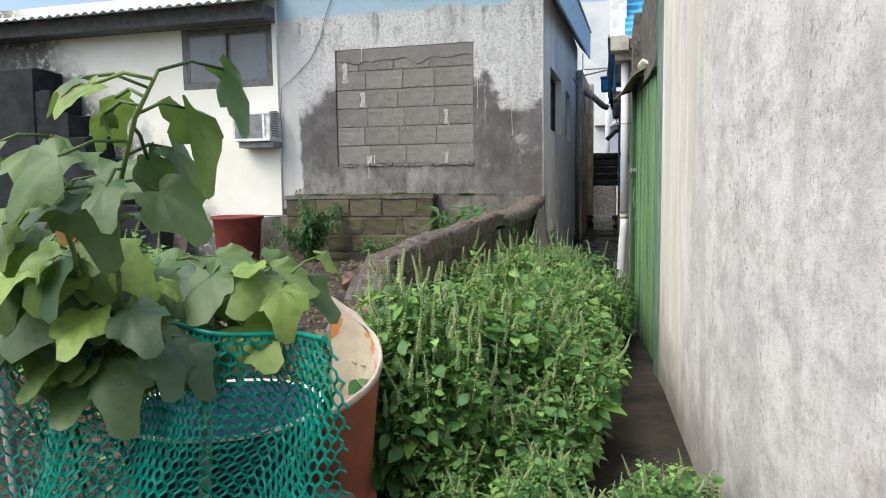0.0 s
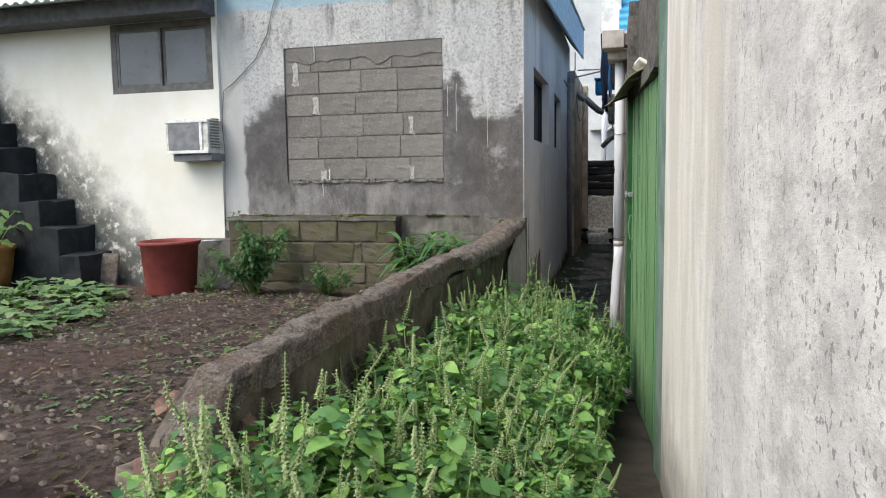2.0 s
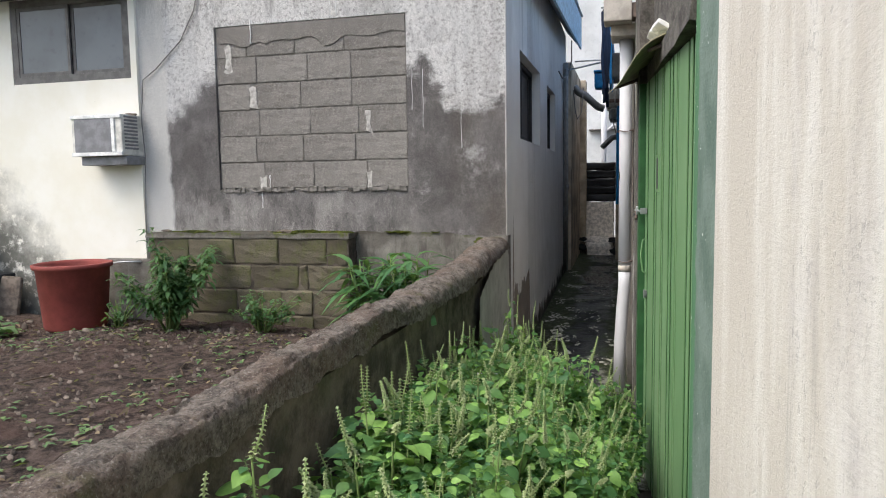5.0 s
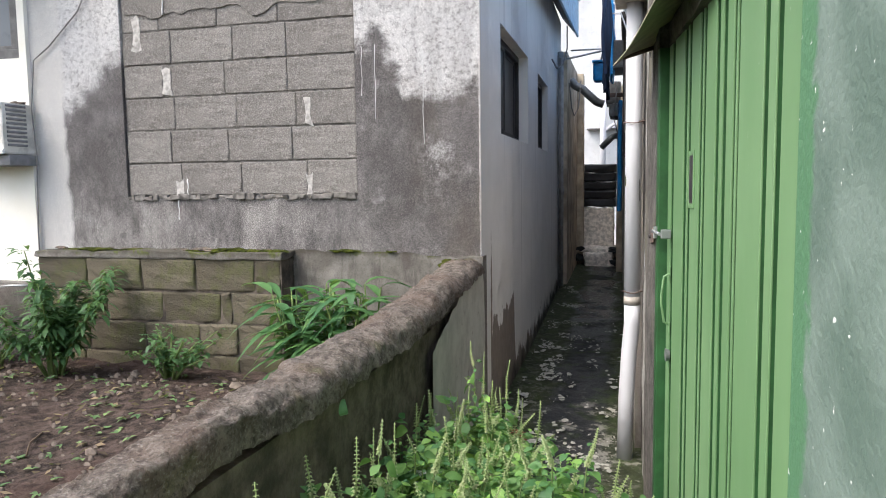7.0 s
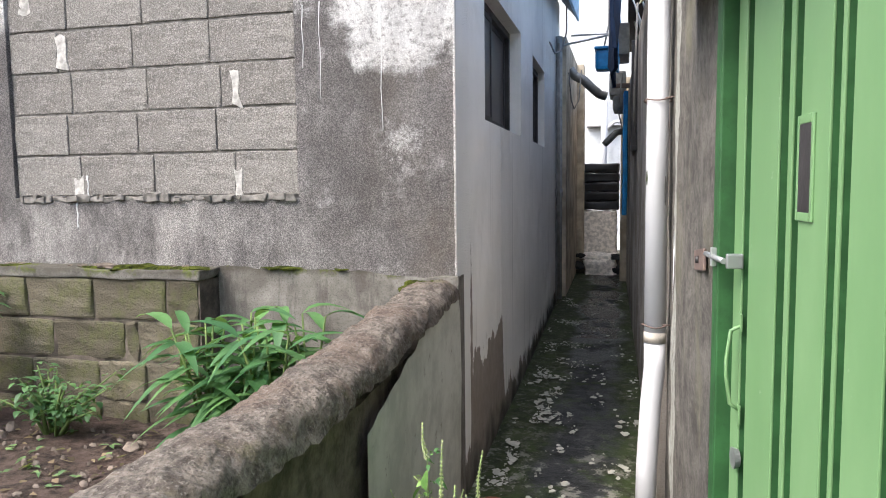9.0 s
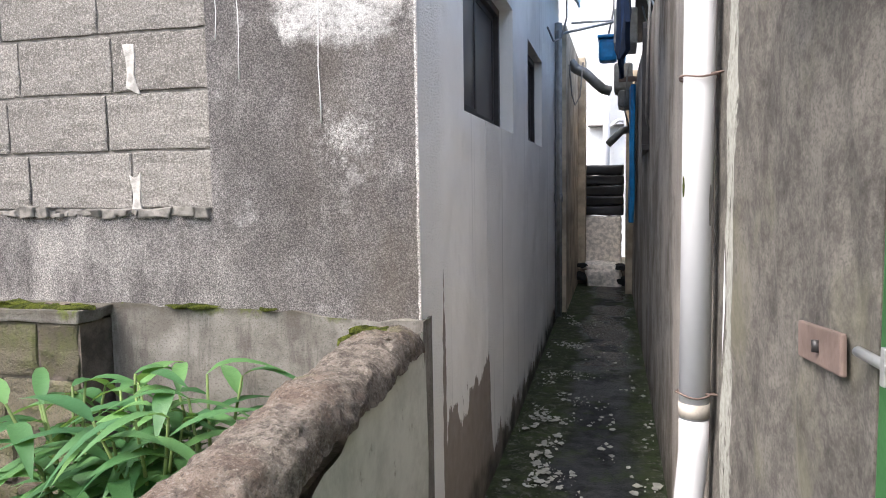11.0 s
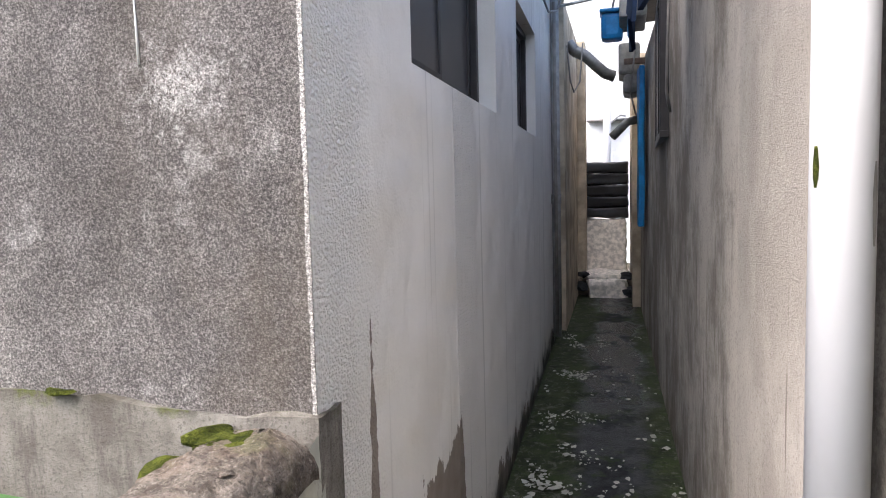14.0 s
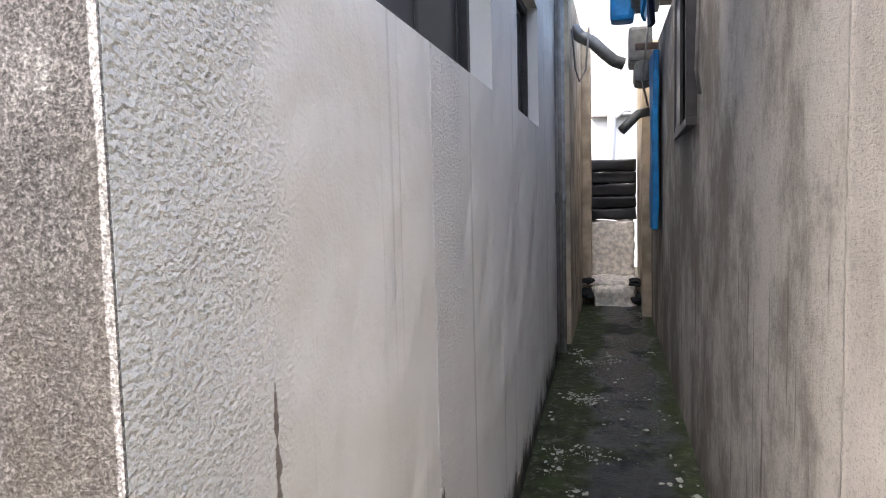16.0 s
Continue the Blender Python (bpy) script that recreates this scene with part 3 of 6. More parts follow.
def merge(bm, own):
    if bm is None:
        return own
    me = bpy.data.meshes.new("tmp")
    own.to_mesh(me)
    own.free()
    bm.from_mesh(me)
    bpy.data.meshes.remove(me)
    return bm


def tube(points, radius, sides=8, bm=None, cap=True):
    """A round tube along points; radius is a number or one for each point."""
    bm = bm or bmesh.new()
    pts = [Vector(p) for p in points]
    rad = [radius] * len(pts) if isinstance(radius, (int, float)) else list(radius)
    rings, side = [], None
    for i, p in enumerate(pts):
        d = (pts[min(i + 1, len(pts) - 1)] - pts[max(i - 1, 0)]).normalized()
        if side is None:
            side = d.orthogonal().normalized()
        side = (side - d * side.dot(d)).normalized()
        up = d.cross(side)
        rings.append([bm.verts.new(p + (side * math.cos(a) + up * math.sin(a)) * rad[i]) for a in (2 * math.pi * k / sides for k in range(sides))])
    for a, b in zip(rings, rings[1:]):
        for k in range(sides):
            f = bm.faces.new((a[k], a[(k + 1) % sides], b[(k + 1) % sides], b[k]))
            f.smooth = True
    if cap:
        bm.faces.new(rings[0][::-1])
        bm.faces.new(rings[-1])
    return bm


def lathe(profile, sides=32, bm=None, wobble=None):
    """Turns a profile of (radius, z) round the z axis."""
    bm = bm or bmesh.new()
    rings = []
    for r, z in profile:
        ring = []
        for k in range(sides):
            a = 2 * math.pi * k / sides
            dz = wobble(a, z) if wobble else 0
            ring.append(bm.verts.new((r * math.cos(a), r * math.sin(a), z + dz)))
        rings.append(ring)
    for a, b in zip(rings, rings[1:]):
        for k in range(sides):
            f = bm.faces.new((a[k], a[(k + 1) % sides], b[(k + 1) % sides], b[k]))
            f.smooth = True
    return bm


def wall(P, u0, u1, z0, z1, depth, holes=()):
    """A wall with thickness and openings: P(u, z, d) gives the place, d metres behind its face."""
    us = sorted({u0, u1, *[h[0] for h in holes], *[h[1] for h in holes]})
    zs = sorted({z0, z1, *[h[2] for h in holes], *[h[3] for h in holes]})
    bm = bmesh.new()
    cache = {}

    def v(u, z, d):
        k = (round(u, 4), round(z, 4), d)
        if k not in cache:
            cache[k] = bm.verts.new(P(u, z, d))
        return cache[k]

    def solid(i, j):
        if not (0 <= i < len(us) - 1 and 0 <= j < len(zs) - 1):
            return False
        cu, cz = (us[i] + us[i + 1]) / 2, (zs[j] + zs[j + 1]) / 2
        return not any(h[0] < cu < h[1] and h[2] < cz < h[3] for h in holes)

    for i in range(len(us) - 1):
        for j in range(len(zs) - 1):
            if not solid(i, j):
                continue
            a, b, c, d = us[i], us[i + 1], zs[j], zs[j + 1]
            bm.faces.new((v(a, c, 0), v(b, c, 0), v(b, d, 0), v(a, d, 0)))
            bm.faces.new((v(a, d, depth), v(b, d, depth), v(b, c, depth), v(a, c, depth)))
            for (di, dj, p, q) in ((-1, 0, (a, d), (a, c)), (1, 0, (b, c), (b, d)), (0, -1, (a, c), (b, c)), (0, 1, (b, d), (a, d))):
                if not solid(i + di, j + dj):
                    bm.faces.new((v(*q, 0), v(*p, 0), v(*p, depth), v(*q, depth)))
    bmesh.ops.recalc_face_normals(bm, faces=bm.faces)
    return bm


def roughen(bm, amount, scale, cuts=0):
    if cuts:
        bmesh.ops.subdivide_edges(bm, edges=bm.edges[:], cuts=cuts, use_grid_fill=True)
    for v in bm.verts:
        v.co += noise.noise_vector(v.co * scale) * amount
    return bm


def rock(seed, size, bm=None, m=None, squash=(1, 1, 1)):
    own = bmesh.new()
    bmesh.ops.create_icosphere(own, subdivisions=2, radius=size)
    for v in own.verts:
        n = noise.noise(v.co.normalized() * 1.4 + Vector((seed * 7.3, seed, 2)))
        v.co *= 0.8 + 0.55 * n
        v.co = Vector((v.co.x * squash[0], v.co.y * squash[1], v.co.z * squash[2]))
    if m is not None:
        bmesh.ops.transform(own, verts=own.verts, matrix=m)
    return merge(bm, own)


def blade(bm, base, way, up, length, width, droop=0.3, fold=0.25, outline=(0.0, 0.75, 1.0, 0.72, 0.0), lobes=0):
    """One leaf: a folded strip whose width follows the outline, bending down by droop."""
    way, up = Vector(way).normalized(), Vector(up)
    side = way.cross(up)
    if side.length < 1e-3:
        side = way.orthogonal()
    side.normalize()
    up = side.cross(way).normalized()
    n = len(outline) - 1
    rows = []
    for i, w in enumerate(outline):
        t = i / n
        c = Vector(base) + way * (length * t * (1 - 0.25 * droop * t)) - up * (droop * length * t * t)
        h = width * w / 2
        rows.append((bm.verts.new(c + side * h + up * h * fold), bm.verts.new(c), bm.verts.new(c - side * h + up * h * fold)) if w > 0 else (bm.verts.new(c),))
    for a, b in zip(rows, rows[1:]):
        if len(a) == 1 and len(b) == 3:
            fs = [(a[0], b[0], b[1]), (a[0], b[1], b[2])]
        elif len(b) == 1 and len(a) == 3:
            fs = [(a[0], b[0], a[1]), (a[1], b[0], a[2])]
        else:
            fs = [(a[0], b[0], b[1], a[1]), (a[1], b[1], b[2], a[2])]
        for f in fs:
            bm.faces.new(f).smooth = True


def broad_leaf(bm, base, way, up, size, droop, rng, teeth=5):
    """A broad lobed leaf, a wavy fan about its midrib, notched at the stalk."""
    way, up = Vector(way).normalized(), Vector(up)
    side = way.cross(up).normalized()
    up = side.cross(way).normalized()
    rings, K = [], 24
    phase = rng.uniform(0, 6)
    for r in (0.0, 0.35, 0.7, 1.0):
        ring = []
        for k in range(K + 1):
            a = -2.75 + 5.5 * k / K
            lobe = 0.72 + 0.42 * max(0.0, math.cos(a)) ** 7 + 0.08 * math.cos(a * 5.0) + (0.035 * (1 if k % 2 else -1) if r == 1.0 else 0) - 0.06 * (abs(a) / 2.75) ** 2
            rad = size * r * lobe * 0.62
            x, y = math.cos(a) * rad + size * 0.2 * r, math.sin(a) * rad
            h = 0.07 * size * math.sin(3 * a + phase) * r * r + 0.03 * size * math.sin(7 * a + 2 * phase) * r * r - droop * (x * x + y * y) / size + 0.12 * abs(y)
            ring.append(bm.verts.new(Vector(base) + way * x + side * y + up * h))
            if r == 0.0:
                break
        rings.append(ring)
    c = rings[0][0]
    for k in range(K):
        bm.faces.new((c, rings[1][k], rings[1][k + 1])).smooth = True
    for a, b in zip(rings[1:], rings[2:]):
        for k in range(K):
            bm.faces.new((a[k], b[k], b[k + 1], a[k + 1])).smooth = True


# ---------------------------------------------------------------- ground


def path_z(y):
    """The alley's slope, with a bank of earth over it before the gate."""
    t = max(0.0, min(1.0, (4.7 - y) / 1.1))
    slope = 0.55 + 0.03 * (max(-4.0, min(y, 14.5)) - 7.9)
    return slope + (0.57 - slope) * t * t * (3 - 2 * t)


def right_x(y):
    return 0.695 - 0.066 * y


def build_ground():
    xs = [-300, -60, -20, -9, -4, -1.5, -0.8, -0.4, 0, 0.4, 0.8, 2, 6, 20, 60, 300]
    ys = [-300, -60, -20, -4, -2, 0, 2, 3.4, 3.7, 4.0, 4.3, 4.5, 4.75, 6, 7.9, 10, 12, 14.5, 20, 60, 300]
    bm = bmesh.new()
    g = [[bm.verts.new((x, y, path_z(y))) for x in xs] for y in ys]
    for a, b in zip(g, g[1:]):
        for k in range(len(xs) - 1):
            bm.faces.new((a[k], a[k + 1], b[k + 1], b[k]))
    setting(part("ground", bm, M_GROUND), "bare trodden earth with bits of litter", "ground")
    bm = bmesh.new()
    n, w = 90, 8
    rows = []
    for i in range(n + 1):
        y = 5.35 + (14.0 - 5.35) * i / n
        rows.append([bm.verts.new((-0.63 + (1.0) * k / w, y, path_z(y) + 0.014 + 0.004 * noise.noise(Vector((k * 0.4, y * 2, 1))))) for k in range(w + 1)])
    for a, b in zip(rows, rows[1:]):
        for k in range(w):
            bm.faces.new((a[k], a[k + 1], b[k + 1], b[k])).smooth = True
    setting(part("alley_pavement", bm, M_AFLOOR), "dark wet mossy concrete alley floor with pale flakes", "pavement")


def soil_z(x, y):
    z = 0.91 + 0.045 * noise.noise(Vector((x * 1.1, y * 1.1, 0))) + 0.02 * noise.noise(Vector((x * 5, y * 5, 3))) + 0.012 * noise.noise(Vector((x * 14, y * 14, 5)))
    return z - 0.06 * max(0.0, (2.5 - y)) * 0.5


def build_garden_soil():
    bm = bmesh.new()
    nx, ny = 150, 130
    rows = []
    for j in range(ny + 1):
        y = 0.9 + (6.85 - 0.9) * j / ny
        rows.append([bm.verts.new((x, y, soil_z(x, y))) for x in (-8.6 + (8.6 - 0.68) * i / nx for i in range(nx + 1))])
    for a, b in zip(rows, rows[1:]):
        for k in range(nx):
            bm.faces.new((a[k], a[k + 1], b[k + 1], b[k])).smooth = True
    edge = [v for v in rows[0]]
    low = [bm.verts.new((v.co.x, v.co.y - 0.25, 0.3)) for v in edge]
    for k in range(nx):
        bm.faces.new((low[k], low[k + 1], edge[k + 1], edge[k]))
    setting(part("garden_soil", bm, M_SOIL), "dark crumbly garden soil strewn with small stones", "soil")


build_ground()
build_garden_soil()

# ---------------------------------------------------------------- grey house: front, base, alley side
FY, BY, AX = 6.93, 6.78, -0.598


def build_front():
    P = lambda u, z, d: (u, FY + d, z)
    w = part("wall_front", wall(P, -3.545, AX - 0.001, 1.45, 3.9, 0.22, [(-2.865, -1.32, 1.915, 3.165)]), M_FACADE)
    setting(w, "grey stained rendered house front with peeling white paint", "wall")
    backing = part("mortar_bed", box(-2.865, -1.32, FY + 0.025, FY + 0.2, 1.915, 3.165), M_CRUMB, w, "crumbled grey mortar behind blocks")
    # ledge of crumbled mortar along the sill of the walled-up window
    bm = bmesh.new()
    rng = random.Random(4)
    u = -2.86
    while u < -1.34:
        l = rng.uniform(0.02, 0.07)
        box(u, min(u + l, -1.33), FY - rng.uniform(0.002, 0.02), FY + 0.06, 1.908 - rng.uniform(0, 0.008), 1.917 + rng.uniform(0.004, 0.024), 0.005, bm)
        u += l * 0.9
    part("sill_mortar", roughen(bm, 0.012, 36), M_CRUMB, w)
    # blocks, six courses
    joints = ((-2.48, -2.07, -1.64), (-2.545, -2.15, -1.73), (-2.51, -2.09, -1.7), (-2.58, -2.16, -1.75), (-2.52, -2.1, -1.75), (-2.6, -2.2, -1.8))
    rng = random.Random(8)
    for row, js in enumerate(joints):
        z0, z1 = 1.932 + 0.2 * row, (2.127 + 0.2 * row if row < 5 else 3.16)
        ends = (-2.862, *js, -1.324)
        for u0, u1 in zip(ends, ends[1:]):
            l, h = u1 - u0, z1 - z0
            bm = box(-l / 2 + 0.003, l / 2 - 0.003, -0.045, 0.045, -h / 2 + 0.002, h / 2 - 0.002, 0.006)
            bmesh.ops.subdivide_edges(bm, edges=bm.edges[:], cuts=5, use_grid_fill=True)
            roughen(bm, 0.006, 34)
            b = part("block", bm, M_BLOCK, w)
            b.matrix_basis = pose(u0 + l / 2, FY + 0.062 + rng.uniform(-0.002, 0.003), z0 + h / 2, rng.uniform(-0.15, 0.15), rng.uniform(-0.35, 0.35), rng.uniform(-0.15, 0.15))
    # old render hanging in lobes over the top course
    bm = bmesh.new()
    n, cols = 60, []
    for k in range(n + 1):
        u = -2.83 + 1.5 * k / n
        low = 3.035 + 0.05 * noise.noise(Vector((u * 4, 3, 1))) + 0.02 * noise.noise(Vector((u * 15, 3, 5))) - 0.06 * max(0.0, math.sin(u * 9)) ** 3
        cols.append([bm.verts.new((u, FY + y, z)) for y, z in ((0.03, low), (0.009, low + 0.006), (0.006, 3.1), (0.004, 3.16), (0.03, 3.16))])
    for p, q in zip(cols, cols[1:]):
        for k in range(4):
            bm.faces.new((p[k], q[k], q[k + 1], p[k + 1]))
    part("render_lobe", bm, M_BLOCK, w, "ragged remains of old render")
    # smeared mortar patches left on the blocks
    for (x, z, h) in ((-2.56, 2.62, 0.16), (-1.63, 2.41, 0.16), (-1.63, 1.98, 0.14), (-2.5, 1.97, 0.1), (-2.76, 2.92, 0.2)):
        bm = box(-0.025, 0.03, -0.004, 0.004, -h / 2, h / 2, 0.002)
        bmesh.ops.subdivide_edges(bm, edges=bm.edges[:], cuts=2, use_grid_fill=True)
        for v in bm.verts:
            v.co.x += 0.03 * noise.noise(Vector((v.co.z * 14, v.co.x * 20, x)))
            v.co.z += 0.03 * noise.noise(Vector((v.co.x * 30, v.co.z * 6, z)))
        o = part("mortar_patch", bm, M_PALEMORTAR, w)
        o.matrix_basis = pose(x, FY + 0.018, z)
    # paint runs under the white paint
    for (x, z0, z1, r) in ((-1.28, 2.48, 2.75, 0.003), (-1.2, 2.35, 2.76, 0.0028), (-0.92, 2.2, 2.72, 0.0035), (-2.55, 3.02, 3.2, 0.008), (-1.9, 3.18, 3.4, 0.006), (-1.85, 3.18, 3.45, 0.008), (-2.5, 1.78, 1.9, 0.006), (-2.43, 1.93, 2.03, 0.006)):
        pts = [(x + 0.003 * math.sin(k * 1.7 + x * 9), FY - 0.001, z1 + (z0 - z1) * k / 6) for k in range(7)]
        part("paint_run", tube(pts, [r * 0.8, r * 0.65, r * 0.55, r * 0.5, r * 0.5, r * 0.55, r * 0.8], 5), M_WHITE, w)
    return w


def build_base():
    """The older wall below the front: plastered by the alley, bare mossy blocks beside it."""
    P = lambda u, z, d: (u, FY - 0.014 + d, z)
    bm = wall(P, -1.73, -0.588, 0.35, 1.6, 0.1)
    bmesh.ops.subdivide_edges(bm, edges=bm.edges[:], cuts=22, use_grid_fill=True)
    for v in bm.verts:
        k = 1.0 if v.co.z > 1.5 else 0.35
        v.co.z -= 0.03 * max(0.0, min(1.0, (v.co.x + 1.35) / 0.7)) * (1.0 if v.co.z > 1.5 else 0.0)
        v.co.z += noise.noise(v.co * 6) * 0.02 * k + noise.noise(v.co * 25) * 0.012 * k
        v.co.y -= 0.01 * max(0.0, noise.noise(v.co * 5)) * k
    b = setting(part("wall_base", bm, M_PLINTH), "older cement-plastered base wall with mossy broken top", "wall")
    bm = box(-3.42, -1.74, BY - 0.003, BY + 0.26, 0.35, 1.55)
    k = setting(part("wall_base_blocks", bm, M_GSIDE), "low wall of bare mossy concrete blocks", "wall")
    rng = random.Random(3)
    courses = ((0.77, 0.98, (-3.1, -2.7, -2.285, -2.027)), (0.985, 1.17, (-3.06, -2.66, -2.285, -2.03)), (1.175, 1.36, (-3.3, -2.925, -2.53, -2.134, -2.06)), (1.365, 1.56, (-3.06, -2.669, -2.296, -1.907)))
    for z0, z1, js in courses:
        ends = (-3.42, *js, -1.745)
        for u0, u1 in zip(ends, ends[1:]):
            l, h = u1 - u0, z1 - z0
            bm = box(-l / 2 + 0.005, l / 2 - 0.005, -0.06, 0.06, -h / 2 + 0.003, h / 2 - 0.003, 0.012)
            bmesh.ops.subdivide_edges(bm, edges=bm.edges[:], cuts=3, use_grid_fill=True)
            o = part("block", roughen(bm, 0.016, 13), M_MOSSB, k)
            o.matrix_basis = pose(u0 + l / 2, BY + 0.045 + rng.uniform(-0.006, 0.006), z0 + h / 2, rng.uniform(-1, 1), rng.uniform(-0.6, 0.6), rng.uniform(-1, 1))
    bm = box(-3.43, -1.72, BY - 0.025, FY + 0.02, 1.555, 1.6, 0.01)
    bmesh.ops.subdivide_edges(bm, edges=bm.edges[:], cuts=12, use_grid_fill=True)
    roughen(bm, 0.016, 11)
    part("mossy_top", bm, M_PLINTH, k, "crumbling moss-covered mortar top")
    # loose bits lying along the ledge
    for i in range(16):
        x = rng.uniform(-3.35, -1.75)
        s = rng.uniform(0.012, 0.034)
        o = part("rubble_piece", rock(i, s, None, None, (1.5, 0.9, 0.5)), M_STONE)
        o.matrix_basis = pose(x, BY + rng.uniform(0.02, 0.1), 1.6 + s * 0.25, 0, 0, rng.uniform(0, 180))
        tagged(o, "broken mortar crumb lying on the ledge", "rubble", "rubble on the ledge")


def window_unit(name, label, w, h, mx, panes=2, frame_mat=M_FRAMEGAP, rail=0.04, glass=M_GLASS):
    """A sliding window in its own plane: u along x, z up, outside towards -y."""
    t = setting(new(name), label, "window")
    t.empty_display_size = 0.05
    t.matrix_basis = mx
    for (a, b, c, d) in ((0, w, 0, rail), (0, w, h - rail, h), (0, rail, rail, h - rail), (w - rail, w, rail, h - rail)):
        part("window_frame", box(a, b, -0.025, 0.03, c, d, 0.004), frame_mat, t)
    for i in range(panes):
        a, b = rail + (w - 2 * rail) * i / panes, rail + (w - 2 * rail) * (i + 1) / panes
        y = 0.012 * (1 if i % 2 else -1)
        for (p, q, r, s) in ((a, b, rail, rail + 0.03), (a, b, h - rail - 0.03, h - rail), (a, a + 0.03, rail + 0.03, h - rail - 0.03), (b - 0.03, b, rail + 0.03, h - rail - 0.03)):
            part("sash", box(p, q, y - 0.009, y + 0.009, r, s, 0.003), frame_mat, t)
        part("pane", box(a + 0.028, b - 0.028, y - 0.003, y + 0.003, rail + 0.028, h - rail - 0.028), glass, t)
    return t


def build_alley_side():
    P = lambda u, z, d: (AX - d, u, z)
    holes = [(7.575, 8.85, 2.29, 2.975), (9.53, 10.45, 2.298, 2.955)]
    bm = wall(P, FY + 0.004, 12.15, 0.3, 3.95, 0.2, holes)
    for v in bm.verts:
        v.co.x -= 0.012 * max(0.0, v.co.y - 9.0)
    w = setting(part("wall_alley", bm, M_ALLEYL), "pale grey painted alley wall, flaking near the ground", "wall")
    for i, (a, b, c, d) in enumerate(holes):
        m = pose(AX - 0.1, a, c, 0, 0, 90)
        window_unit("window_%d" % (i + 2), "dark framed sliding window set deep in a grey wall", b - a, d - c, m)
        # added dark panel in place of the unlit room behind
        part("window_back", box(AX - 0.195, AX - 0.19, a, b, c, d), M_FRAMEGAP, w)
    # ridges of run paint down the wall
    for (y, za, zb, r) in ((8.02, 0.8, 2.28, 0.003), (8.13, 1.1, 2.28, 0.0025)):
        pts = [(AX - 0.001, y + 0.012 * noise.noise(Vector((k * 0.5, y, 0))), za + (zb - za) * k / 16) for k in range(17)]
        part("paint_run", tube(pts, [r * (0.7 + 0.5 * abs(noise.noise(Vector((k * 0.9, y, 4))))) for k in range(17)], 6), M_ALLEYL, w)
    # eave along the alley: sloping soffit and pale blue board
    bm = bmesh.new()
    q = []
    for y in (6.75, 9.0, 12.2):
        z = 3.477 + 0.056 * (y - 6.765)
        q.append([bm.verts.new(p) for p in ((AX - 0.02, y, z + 0.22), (-0.45, y, z + 0.02), (-0.45, y, z + 0.05), (AX - 0.02, y, z + 0.26))])
    for a, b in zip(q, q[1:]):
        for k in range(4):
            bm.faces.new((a[k], a[(k + 1) % 4], b[(k + 1) % 4], b[k]))
    bm.faces.new(q[0]), bm.faces.new(q[-1][::-1])
    s = setting(part("eave", bm, M_SOFFIT), "grey soffit under the house eave", "eave")
    bm = bmesh.new()
    q = []
    for y in (6.7, 12.25):
        z = 3.477 + 0.056 * (y - 6.765)
        q.append([bm.verts.new(p) for p in ((-0.45, y, z), (-0.428, y, z), (-0.428, y, z + 0.42), (-0.45, y, z + 0.42))])
    for k in range(4):
        bm.faces.new((q[0][k], q[0][(k + 1) % 4], q[1][(k + 1) % 4], q[1][k]))
    bm.faces.new(q[0]), bm.faces.new(q[1][::-1])
    part("fascia_board", bm, M_PALEBLUE, s, "pale blue painted board")
    bm = bmesh.new()
    q = []
    for y, z in ((6.75, 3.92), (12.3, 4.23)):
        q.append([bm.verts.new(p) for p in ((-3.6, y, z + 0.15), (-0.41, y, z), (-0.41, y, z + 0.02), (-3.6, y, z + 0.17))])
    for k in range(4):
        bm.faces.new((q[0][k], q[0][(k + 1) % 4], q[1][(k + 1) % 4], q[1][k]))
    bm.faces.new(q[0]), bm.faces.new(q[1][::-1])
    setting(part("roof_grey_house", bm, M_ROOF), "sheet roof over the grey house", "roof")


build_front()
build_base()
build_alley_side()

